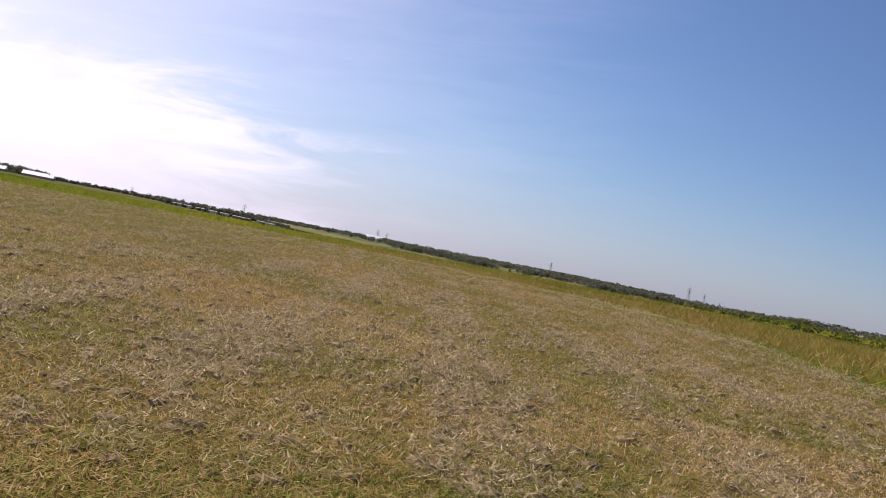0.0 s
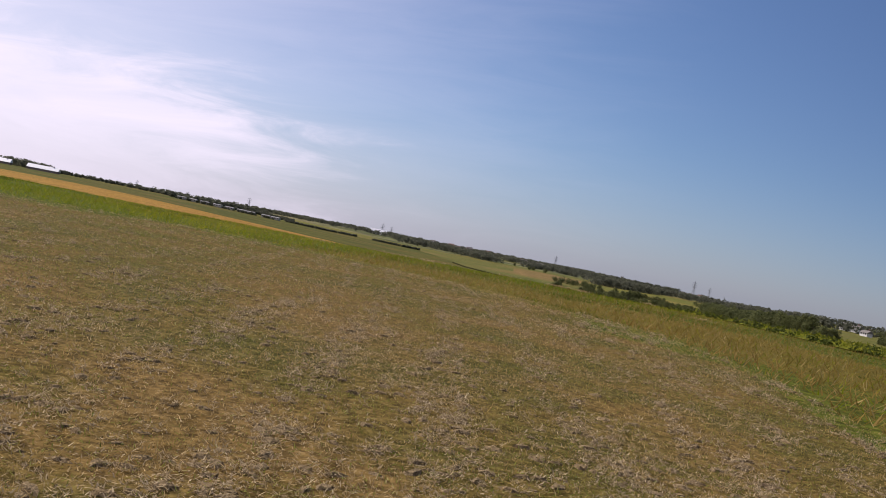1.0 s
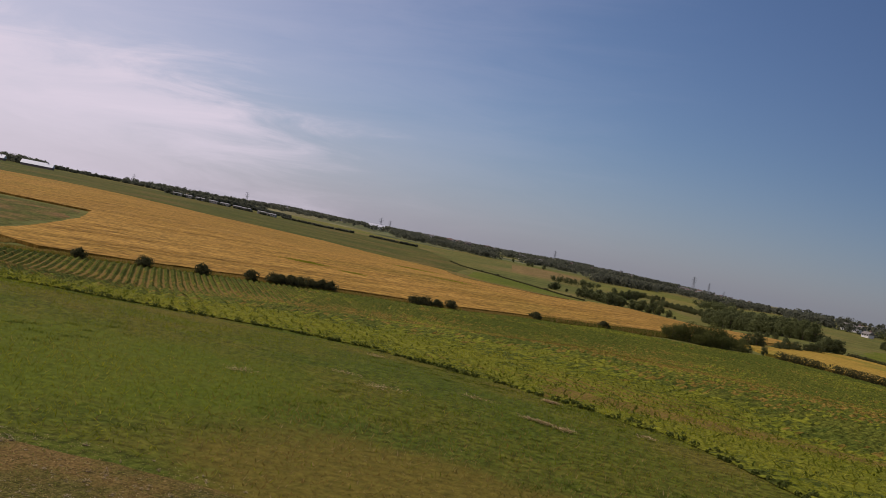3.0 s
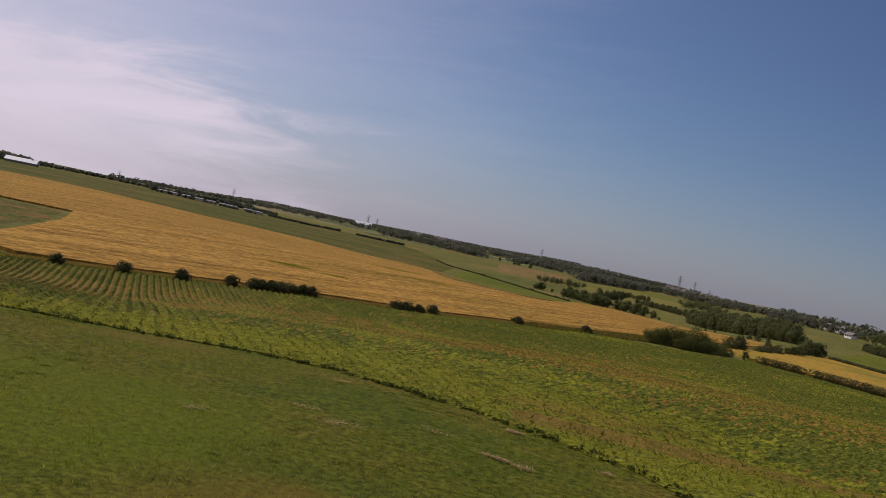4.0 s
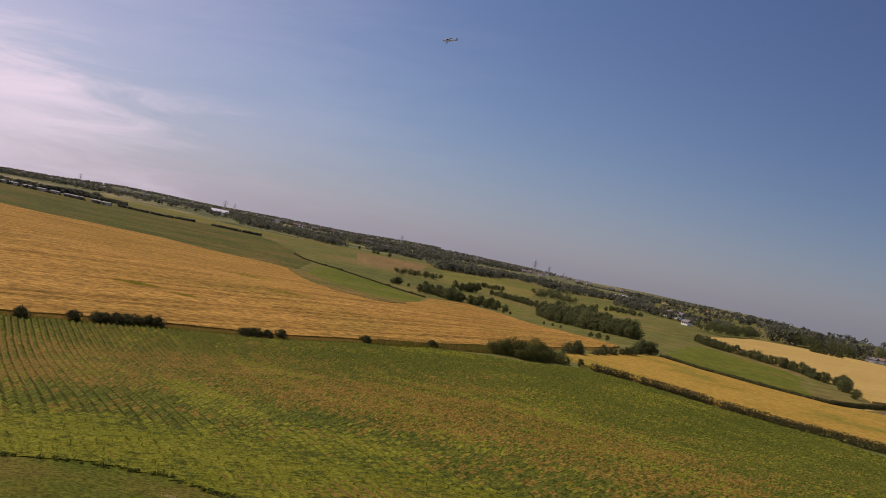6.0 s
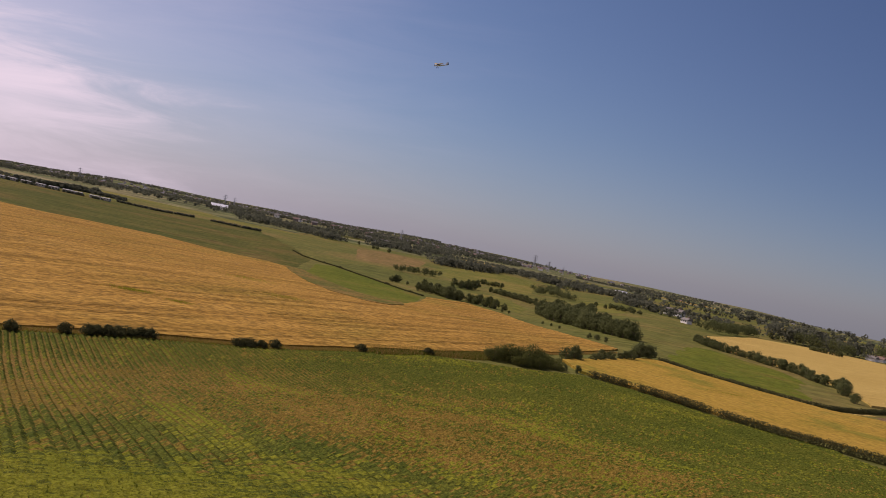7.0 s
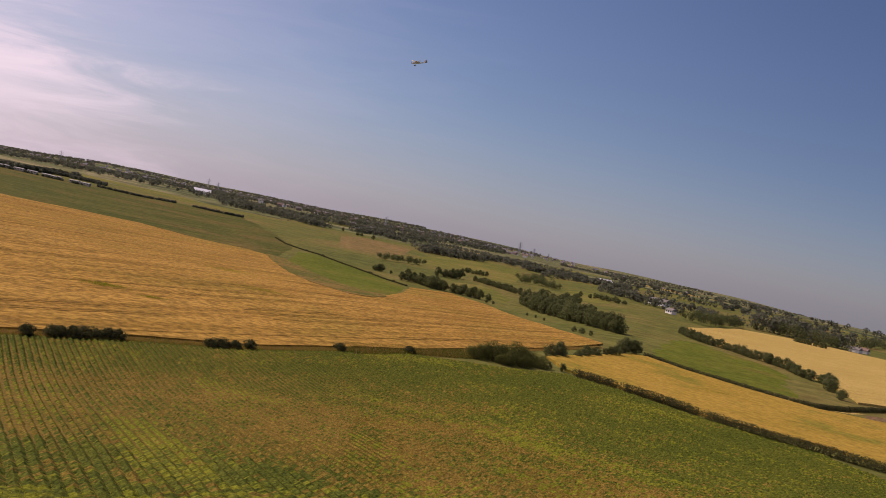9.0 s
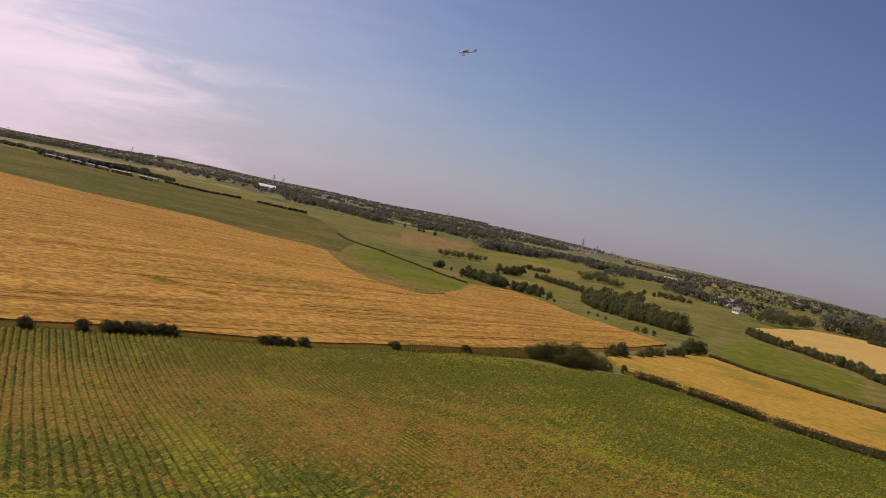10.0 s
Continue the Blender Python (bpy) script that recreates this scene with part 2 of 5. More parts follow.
def patchwork_mat(name):
    """Small far fields of many colours, muted to paint in haze, parted by darker hedge lines."""
    m, nt, b = bare(name, 0.95)
    p = where(nt)
    sq = nt.nodes.new("ShaderNodeMapping")
    sq.inputs["Rotation"].default_value, sq.inputs["Scale"].default_value = (0, 0, radians(24)), (0.0065, 0.011, 0.0)
    nt.links.new(p, sq.inputs[0])
    v = nt.nodes.new("ShaderNodeTexVoronoi")
    v.distance, v.inputs["Scale"].default_value = "CHEBYCHEV", 1.0
    nt.links.new(sq.outputs[0], v.inputs["Vector"])
    one = nt.nodes.new("ShaderNodeSeparateColor")
    nt.links.new(v.outputs["Color"], one.inputs[0])
    c = ramp_of(nt, one.outputs[0], [(0.0, (0.08, 0.095, 0.04)), (0.3, (0.115, 0.13, 0.05)), (0.55, (0.155, 0.155, 0.065)), (0.8, (0.25, 0.215, 0.105)), (1.0, (0.095, 0.115, 0.045))])
    g = ramp_of(nt, noise_of(nt, p, 0.02, 5, 0.7), [(0.4, (0.55, 0.55, 0.55)), (0.6, (1.15, 1.15, 1.15))])
    nt.links.new(mix_of(nt, 1.0, c, g, "MULTIPLY"), b.inputs["Base Color"])
    return m


FARLAND = patchwork_mat("distant_farmland")
TREE = leaf_mat("tree_leaves", (0.1, 0.112, 0.044), (0.14, 0.155, 0.06), (0.18, 0.19, 0.08), through=0.42)
SHRUB = leaf_mat("shrub_leaves", (0.075, 0.074, 0.032), (0.1, 0.098, 0.04), (0.12, 0.117, 0.047), through=0.4)
BARK = plain_mat("bark", (0.1, 0.075, 0.05), (0.17, 0.13, 0.09), 4)
STEEL = plain_mat("galvanised_steel", (0.3, 0.31, 0.33), (0.4, 0.41, 0.43), 2, 0.6, 0.3)
WHITE = plain_mat("white_render", (0.8, 0.78, 0.74), (0.7, 0.68, 0.63), 0.8, 0.8)
SLATE = plain_mat("slate_roof", (0.16, 0.15, 0.14), (0.24, 0.22, 0.2), 1.5, 0.85)
TILE = plain_mat("red_tile_roof", (0.2, 0.14, 0.115), (0.27, 0.18, 0.15), 1.5, 0.8)
GLASS = plain_mat("window_glass", (0.03, 0.04, 0.05), (0.05, 0.06, 0.07), 1, 0.1)


# ---- land ----
def ease(a, b, v):
    t = np.clip((v - a) / (b - a), 0, 1)
    return t * t * (3 - 2 * t)


def ground(x, y):
    """The height of the land, its far part bent to fit the camera's skyline."""
    x, y = np.asarray(x, float), np.asarray(y, float)
    d = np.hypot(x, y)
    u = x / np.maximum(np.abs(y), 60.0)
    z = -1.2 * ease(40, 62, y) - 6.8 * ease(68, 175, y + 0.75 * np.clip(-x, 0, 80))
    z = z - 8 * ease(260, 560, d) * (1 - ease(1000, 2000, d)) * (1 - ease(0.12, 0.26, u)) * ease(-0.6, -0.1, u)
    far = ease(1300, 3200, d)
    z = z + ease(2300, 3400, d) * 5 * (np.sin(x * 0.0041 + 1.3) + np.sin(x * 0.0093 + y * 0.002) * 0.6)
    u = np.clip(u, -0.6, 0.6)
    return z + 2 * ease(1100, 2300, d) - far * (14 + 42 * u + 150 * u * u)


def mesh_of(name, verts, faces, mat=None, smooth=False):
    me = bpy.data.meshes.new(name)
    me.from_pydata(verts, [], faces)
    if mat:
        me.materials.append(mat)
    if smooth:
        me.polygons.foreach_set("use_smooth", [True] * len(me.polygons))
    me.update()
    return me


def quads(name, corners, mat, kinds=None):
    """A mesh of loose quads from an array (n, 4, 3), with one material or one of several by kind."""
    n = len(corners)
    me = bpy.data.meshes.new(name)
    me.vertices.add(n * 4)
    me.vertices.foreach_set("co", corners.reshape(-1).astype(np.float32))
    me.loops.add(n * 4)
    me.loops.foreach_set("vertex_index", np.arange(n * 4, dtype=np.int32))
    me.polygons.add(n)
    me.polygons.foreach_set("loop_start", np.arange(0, n * 4, 4, dtype=np.int32))
    for one in (mat if isinstance(mat, (list, tuple)) else [mat]):
        me.materials.append(one)
    if kinds is not None:
        me.polygons.foreach_set("material_index", np.asarray(kinds, dtype=np.int32))
    me.update(calc_edges=True)
    return me


def graded(reach, first, growth):
    out, step = [0.0], first
    while out[-1] < reach:
        out.append(out[-1] + step)
        step *= growth
    return np.array([-v for v in out[:0:-1]] + out)


gx, gy = graded(4850, 2.0, 1.045), graded(4850, 2.0, 1.045) + 20
XX, YY = np.meshgrid(gx, gy)
ZZ = ground(XX, YY)
nx, ny = len(gx), len(gy)
sheet = np.stack([XX, YY, ZZ], -1).reshape(-1, 3)
idx = np.arange(nx * ny).reshape(ny, nx)
gf = np.stack([idx[:-1, :-1], idx[:-1, 1:], idx[1:, 1:], idx[1:, :-1]], -1).reshape(-1, 4)
near = (np.hypot(XX, YY)[:-1, :-1] < 130).reshape(-1)
gme = mesh_of("ground", sheet.tolist(), gf.tolist(), PASTURE, True)
gme.materials.append(GRASS)
gme.materials.append(FARLAND)
away = (np.hypot(XX, YY)[:-1, :-1] > 1250).reshape(-1)
gme.polygons.foreach_set("material_index", near.astype(np.int32) + 2 * away.astype(np.int32))
tagged(new("ground", gme), "rolling pasture and rough grass reaching the horizon", "ground", kind="structure")


def field(name, outline, height, mat, step, label, rough=0.0):
    """A field laid on the land as a sheet of its crop's height, with sides down to the ground."""
    bm = bmesh.new()
    uneven = []
    for (xa, ya), (xb, yb) in zip(outline, outline[1:] + outline[:1]):
        l = math.hypot(xb - xa, yb - ya)
        n = max(1, min(24, math.ceil(l / (step * 0.6))))
        for k in range(n):
            x, y = xa + (xb - xa) * k / n, ya + (yb - ya) * k / n
            o = min(step * 0.09, 2.5) * noise.noise((x * 0.7 / step, y * 0.7 / step, 7)) if k else 0
            uneven.append((x - (yb - ya) / l * o, y + (xb - xa) / l * o))
    outline = uneven
    f = bm.faces.new([bm.verts.new((x, y, 0)) for x, y in outline])
    if f.normal.z < 0:
        f.normal_flip()
    xs, ys = [p[0] for p in outline], [p[1] for p in outline]
    for lo, hi, axis in ((min(xs), max(xs), (1, 0, 0)), (min(ys), max(ys), (0, 1, 0))):
        for k in range(1, int((hi - lo) / step) + 1):
            v = lo + k * step
            if v < hi - 1e-3:
                co = (v, 0, 0) if axis[0] else (0, v, 0)
                bmesh.ops.bisect_plane(bm, geom=bm.verts[:] + bm.edges[:] + bm.faces[:], plane_co=co, plane_no=axis)
    rim = [e for e in bm.edges if e.is_boundary]
    edge = {v for e in rim for v in e.verts}
    low = bmesh.ops.extrude_edge_only(bm, edges=rim)["geom"]
    low = {v for v in low if isinstance(v, bmesh.types.BMVert)}
    bm.normal_update()
    for v in bm.verts:
        z = float(ground(v.co.x, v.co.y))
        if v in low:
            v.co.z = z - 0.6
        elif height < 0.4 and v in edge:      # short growth runs out into the land around it
            v.co.z = z - 0.03
        else:
            v.co.z = z + height + (rough * noise.noise((v.co.x * 0.25, v.co.y * 0.25, 3)) if rough else 0)
    bmesh.ops.recalc_face_normals(bm, faces=bm.faces[:])
    me = bpy.data.meshes.new(name)
    bm.to_mesh(me)
    bm.free()
    me.materials.append(mat)
    return tagged(new(name, me), label, "field", kind="structure")


MOWN_EDGE = [(-70, -8), (-45, 5), (-30, 14), (-21, 20), (-17, 22.5), (-14.5, 24.8), (-11.5, 25.3), (-8, 24.9), (-5, 23.3), (-3.2, 22.2), (-1.2, 20.7), (1, 17.9),
             (2.2, 13), (2.6, 7), (2.8, -15)]
BANK = [(-130, 60), (-60, 49), (-40, 52.5), (-32, 53.6), (-25, 55), (-18, 58), (-13, 58), (-8, 56), (-4, 53.5), (0.5, 48.8), (4, 44.5), (6.5, 40.5), (9.5, 34.5), (18, 21), (30, 1), (46, -36)]
ROW = [(-125, 92), (-90, 120), (-77, 133), (-64, 147), (-57, 154), (-46, 164), (-25, 181), (-9.5, 200), (5.5, 217)]
field("mown_field", MOWN_EDGE + [(4, -60), (-70, 60 * -1)], 0.02, MOWN, 4, "mown dry grass field with scattered clippings")
field("crop_field", BANK + [(170, -30), (127.5, 108.1), (91.7, 193.5), (72.3, 207.7), (57.2, 225.9), (45.6, 234.5), (28.9, 224.4), (15.7, 220.3)] + ROW[::-1],
      0.05, CROP_SOIL, 8, "patchy green and yellow row crop field")
field("wheat_field", [(-84, 134), (-71, 144), (-59, 157), (-48, 167), (-26, 184.5), (-10.5, 203), (5.5, 221.5), (25, 249.8), (49.6, 285.6), (71.5, 324), (76, 333), (65, 370),
      (54, 433), (46, 490), (27, 533), (4, 508), (0, 425), (-6, 375), (-14, 372), (-27, 395), (-45, 455), (-72, 530), (-95, 553), (-122, 545), (-165, 560), (-200, 537),
      (-222, 515), (-260, 512), (-330, 520), (-410, 480), (-410, 215), (-260, 215), (-200, 262), (-152, 264), (-128, 218), (-107, 165), (-100, 142)],
      0.6, WHEAT, 12, "ripe golden wheat field with tractor lines", 0.15)
field("dirt_patch", [(-410, 212), (-262, 212), (-201, 258), (-153, 260), (-130, 217), (-109, 165), (-102, 141), (-118, 112), (-410, 126)], 0.1, DIRT, 20,
      "bare brown and green soil patch beside the wheat")
field("green_field", [(-72, 534), (-78, 600), (-84, 680), (-118.6, 825), (-193.3, 1051), (-250.8, 1046), (-336, 1012), (-627, 970), (-734, 698), (-412, 484), (-330, 524), (-260, 516), (-222, 519),
      (-200, 541), (-165, 564), (-122, 549), (-95, 557)],
      0.1, DULL, 40, "dull green open field beyond the wheat")
field("grass_wedge", [(-71, 540), (-44, 458), (-26, 399), (-14, 377), (-7, 380), (-1, 428), (3, 510), (-16, 570), (-42, 616), (-65, 652), (-79, 640), (-74, 590)], 0.15, BRIGHT, 15,
      "bright green grass corner beside the wheat")
field("barley_strip", [(46.5, 240.5), (44.4, 259.6), (66, 292), (84, 316), (88, 315), (96, 297), (104, 286.5), (113, 275), (125, 263.5), (145, 262), (160, 216), (128, 157), (100, 198), (75, 210), (58, 228.8)],
      0.7, BARLEY, 12, "golden barley strip behind a clipped hedge", 0.1)
field("barley_field", [(157, 303), (166, 334), (170, 360), (172, 385), (166, 402), (160, 425), (154, 445), (155, 478), (168, 530), (236, 634), (280, 649), (316, 629), (335, 612), (454, 603), (446, 414), (228, 330), (178, 312)],
      0.7, PALE, 16, "pale ripe barley field bordered by trees", 0.1)
field("smooth_meadow", [(91, 330), (112, 385), (132, 435), (143, 430), (150, 405), (158, 380), (156, 357), (150, 338), (138, 316), (137, 300), (130, 283), (113, 288), (103, 300), (95, 315)], 0.1, BRIGHT, 12,
      "smooth green meadow between hedges")
field("soil_track", [(126, 262), (140, 271), (156, 284), (178, 300), (220, 320), (230, 300), (165, 225)], 0.12, TILTH, 12, "brown soil track and headland")
field("pale_track", [(113, 275.5), (125, 264.5), (140, 272), (158, 286), (157, 288), (139, 274), (125, 266.8), (114, 277)], 0.16, PALE, 6, "pale dusty track along the barley")


# ---- plants ----
def part(name, me, parent, label=""):
    ob = new(name, me)
    ob.parent = parent
    return tagged(ob, label)


def empty(name, label, category, group=""):
    return tagged(new(name), label, category, group)


def leaf_mass(name, lumps, leaves, size, mat, seed):
    """Many small leaves on the outsides of lumps (x, y, z, rx, ry, rz), as one mesh."""
    rng = np.random.default_rng(seed)
    lumps = np.asarray(lumps, float)
    n = len(lumps) * leaves
    d = rng.normal(size=(n, 3))
    d /= np.linalg.norm(d, axis=1)[:, None]
    which = np.repeat(np.arange(len(lumps)), leaves)
    c = lumps[which, :3] + d * lumps[which, 3:] * rng.uniform(0.75, 1.08, n)[:, None]
    nrm = d + rng.normal(size=(n, 3)) * 0.38 + np.array((0, 0, 0.25))
    nrm /= np.linalg.norm(nrm, axis=1)[:, None]
    a = np.cross(nrm, rng.normal(size=(n, 3)))
    a /= np.linalg.norm(a, axis=1)[:, None]
    b = np.cross(nrm, a)
    s = size * rng.uniform(0.5, 1.3, n)[:, None]
    k = rng.uniform(0.5, 1.0, n)[:, None]
    keep = c[:, 2] > 0.02
    q = np.stack([c - a * s, c - b * s * k, c + a * s, c + b * s * k], 1)[keep]
    return quads(name, q, mat)


def stem_mesh(name, height, r0, r1, limbs, seed, mat):
    """A tapered trunk with a few limbs."""
    rng = random.Random(seed)
    bm = bmesh.new()

    def tube(p, q, ra, rb):
        d = (q - p).normalized()
        u = d.orthogonal().normalized()
        v = d.cross(u)
        rings = []
        for k in range(4):
            f = k / 3
            c = p.lerp(q, f) + (u * rng.uniform(-1, 1) + v * rng.uniform(-1, 1)) * ra * 0.25 * (k in (1, 2))
            r = ra + (rb - ra) * f
            rings.append([bm.verts.new(c + (u * math.cos(i * math.tau / 6) + v * math.sin(i * math.tau / 6)) * r) for i in range(6)])
        for a, b in zip(rings, rings[1:]):
            for i in range(6):
                bm.faces.new((a[i], a[(i + 1) % 6], b[(i + 1) % 6], b[i]))
        bm.faces.new(rings[0][::-1]), bm.faces.new(rings[-1])

    tube(Vector((0, 0, -0.4)), Vector((0, 0, height)), r0, r1)
    for k in range(limbs):
        a = k * math.tau / max(limbs, 1) + rng.uniform(-0.4, 0.4)
        z = height * rng.uniform(0.45, 0.9)
        tube(Vector((0, 0, z)), Vector((math.cos(a), math.sin(a), 0)) * height * rng.uniform(0.35, 0.6) + Vector((0, 0, z + height * rng.uniform(0.25, 0.5))), r1 * 0.8, r1 * 0.3)
    me = bpy.data.meshes.new(name)
    bm.to_mesh(me)
    bm.free()
    me.materials.append(mat)
    return me


def crown_lumps(seed, width, low, top, count):
    rng = random.Random(seed)
    out = [(0, 0, (low + top) / 2, width * 0.32, width * 0.32, (top - low) * 0.36)]
    for k in range(count):
        a, f = rng.uniform(0, math.tau), rng.random()
        z = low + (top - low) * f
        r = width * 0.5 * math.sqrt(max(0.05, 1 - (2 * f - 0.85) ** 2)) * rng.uniform(0.45, 0.85)
        s = width * rng.uniform(0.13, 0.24)
        out.append((math.cos(a) * r, math.sin(a) * r, z, s, s, s * rng.uniform(0.7, 1.0)))
    return out


def tree_kind(seed, height, width, low, leaves=62, leaf=0.039, mat=TREE):
    crown = leaf_mass("crown", crown_lumps(seed, width, low + width * 0.06, height - width * 0.1, 26), leaves, height * leaf, mat, seed)
    trunk = stem_mesh("trunk", height * 0.55, height * 0.035, height * 0.02, 4, seed, BARK)
    return trunk, crown


def shrub_kind(seed, height, width):
    foliage = leaf_mass("foliage", crown_lumps(seed, width, height * 0.1, height * 0.8, 26), 80, height * 0.058, SHRUB, seed)
    stem = stem_mesh("stem", height * 0.5, height * 0.03, height * 0.015, 4, seed, BARK)
    return stem, foliage


TREES = [tree_kind(11, 8, 7.5, 0.3), tree_kind(12, 8, 8.5, 0.3), tree_kind(13, 8, 6.5, 0.6), tree_kind(14, 8, 9.5, 0.2)]
FAR_TREES = [tree_kind(15, 8, 7.5, 0.3, 27, 0.06), tree_kind(16, 8, 8.5, 0.3, 27, 0.06), tree_kind(17, 8, 6.8, 0.5, 27, 0.06)]
THORN = leaf_mat("thorn_leaves", (0.085, 0.095, 0.028), (0.12, 0.128, 0.036), (0.16, 0.165, 0.05), through=0.4)
DOMES = [tree_kind(18, 8, 12, 0.0, 170, 0.03, THORN), tree_kind(19, 8, 13.5, 0.0, 170, 0.03, THORN)]
SHRUBS = [shrub_kind(21, 2.6, 4.2), shrub_kind(22, 2.6, 4.6), shrub_kind(23, 2.6, 3.9)]
LEAFY = random.Random(5)


def plant(x, y, height, kind="tree", group="", label="", width=1.0):
    base = 2.6 if kind == "shrub" else 8
    stem, crown = LEAFY.choice(DOMES if kind == "dome" else SHRUBS if kind != "tree" else TREES if y < 420 else FAR_TREES)
    s = height / base
    ob = empty("hedge_shrub" if kind == "shrub" else "tree", label or ("round dark green shrub at the field edge" if kind == "shrub" else "dense dark green broadleaf tree in a wood"),
               "shrub" if kind == "shrub" else "tree", group)
    ob.matrix_basis = Matrix.Translation((x, y, float(ground(x, y)) - 0.05)) @ Matrix.Rotation(LEAFY.uniform(0, math.tau), 4, "Z") @ Matrix.Diagonal((s * width, s * width, s, 1))
    part("stem" if kind == "shrub" else "trunk", stem, ob)
    part("foliage" if kind == "shrub" else "crown", crown, ob)
    return ob


# shrubs along the edge between the crop and the wheat
for x, y, h in ((-77, 134, 2.2), (-70, 141, 2.4), (-63.2, 148.2, 2.5), (-56.9, 155, 2.6), (-54.2, 158, 2.6), (-53, 159.3, 2.5), (-51.8, 160.6, 2.7), (-50.4, 162, 2.6), (-49.2, 163.6, 2.5),
                (-47.2, 165.2, 2.7), (-45.8, 166.2, 2.6), (-31.6, 176.4, 2.3), (-29.9, 178, 2.5), (-28, 179.8, 2.2), (-25.6, 182.4, 2.5), (-9.6, 201.5, 2.4), (5.4, 217.6, 2.4)):
    plant(x, y, h * 0.77, "shrub", "shrubs along the field edge", width=1.0)


DISTANT = []        # trees too far to tell apart: x, y, height


def wood(points, height, spacing, depth, group="", kind="tree", label=""):
    """Trees along a line of the plan, some deep; distant ones are kept for one joined wood."""
    for (xa, ya), (xb, yb) in zip(points, points[1:]):
        n = max(1, round(math.hypot(xb - xa, yb - ya) / spacing))
        for k in range(n):
            f = (k + LEAFY.uniform(0.2, 0.8)) / n
            off = LEAFY.uniform(-depth, depth)
            l = math.hypot(xb - xa, yb - ya)
            x, y, h = xa + (xb - xa) * f - (yb - ya) / l * off, ya + (yb - ya) * f + (xb - xa) / l * off, height * LEAFY.uniform(0.75, 1.15)
            if kind == "distant":
                DISTANT.append((x, y, h))
            else:
                plant(x, y, h, kind, group, label)


thorn = "low dark green thorn tree in a thicket"
for x, y, h in ((22.6, 232.1, 4.6), (27, 234.2, 6.0), (31.8, 235.7, 6.2), (35.8, 238.2, 5.2), (29.7, 230.8, 4.6), (34.5, 232.3, 3.8), (39.4, 237.3, 3.6)):
    plant(x, y, h * 0.88, "dome", "thicket at the crop corner", thorn)
wood([(41.1, 239.3), (46.4, 238.4)], 2.4, 2.4, 0.5, "thicket at the crop corner", label=thorn)
wood([(45, 264), (51.5, 271.8)], 4.0, 3.2, 0.8, "hedge trees behind the barley strip")
wood([(54.5, 275), (64, 289), (75, 303)], 3.4, 4.6, 0.7, "hedge trees behind the barley strip")
wood([(77, 311), (86, 322)], 5.2, 3.0, 1.5, "hedge trees behind the barley strip")
wood([(76, 568), (79, 512), (84, 470), (90, 421), (98, 396)], 7.6, 3.6, 2.5, "wood in the valley")
wood([(83, 585), (87, 520), (91, 475), (95, 430)], 8.2, 4.2, 3, "wood in the valley")
wood([(86, 628), (100, 616), (112, 608), (100, 560), (95, 520)], 8.0, 4.6, 4, "wood in the valley")
wood([(-3, 566), (8, 567), (18, 549), (30, 547), (41, 539), (47, 535)], 6.4, 3.2, 2, "trees beside the wheat")
wood([(0, 578), (12, 578), (24, 562)], 6.4, 4.2, 2.5, "trees beside the wheat")
wood([(24, 688), (33, 700), (42, 716)], 7.0, 4.0, 3, "trees beside the wheat")
wood([(53, 726), (62, 706), (70, 692), (78, 674), (86, 659)], 4.6, 3.4, 1.0, "hedge trees in the pasture")
wood([(48, 838), (61, 834), (74, 835)], 4.4, 3.6, 1.2, "hedge trees in the pasture")
wood([(102, 842), (115, 850), (125, 868), (131, 795)], 8.0, 5.5, 4, kind="distant")
wood([(112, 890), (130, 935), (150, 980)], 9.0, 6.0, 8, kind="distant")
wood([(-28, 752), (-16, 766), (-4, 782), (13, 808)], 7.2, 4.2, 3, kind="distant")
wood([(-22, 606), (-16, 613)], 5.5, 3.0, 1, "trees in the pasture")
wood([(147, 477), (147, 454), (150, 436), (156, 423), (160, 406), (163, 396), (166, 383), (163, 360)], 4.4, 2.7, 0.7, "trees along the pale barley field")
wood([(163, 360), (168, 352), (165, 340)], 4.6, 3.0, 0.8, "trees along the pale barley field")
wood([(271, 622), (276, 610), (286, 602)], 4, 3.4, 0.8, "trees along the pale barley field")
wood([(284, 690), (289, 656), (299, 641), (333, 668)], 11.5, 5, 5, kind="distant")
wood([(292, 700), (300, 668), (318, 664)], 12.5, 5.5, 5, kind="distant")
wood([(268, 690), (272, 680)], 7, 5, 1.5, kind="distant")
wood([(374, 736), (405, 775), (441, 820)], 9, 6, 4, kind="distant")
wood([(194, 624), (199, 600), (223, 632), (250, 674)], 8.5, 4.6, 3, kind="distant")
wood([(205, 640), (232, 664), (252, 692)], 8.5, 5.0, 3, kind="distant")
wood([(149, 712), (154, 690), (161, 669)], 5.0, 3.6, 1.5, kind="distant")
for x, y, h in ((140, 728, 4.6), (144, 709, 3.8), (65, 466, 1.6), (68, 455, 1.5), (69, 434, 1.6), (73, 377, 2.4), (75, 371, 2.6), (77.5, 364, 2.4), (48, 518, 2.0), (52, 518, 1.8), (51, 543, 4.4), (159, 328, 4.8), (161, 331, 4.2),
                (153, 306, 3.8), (-101, 1280, 5), (-76, 1228, 5), (-71, 1231, 5), (-53, 1192, 6), (-10, 604, 2.6)):
    plant(x, y, h, "tree", "single field trees", "single small dark green field tree")


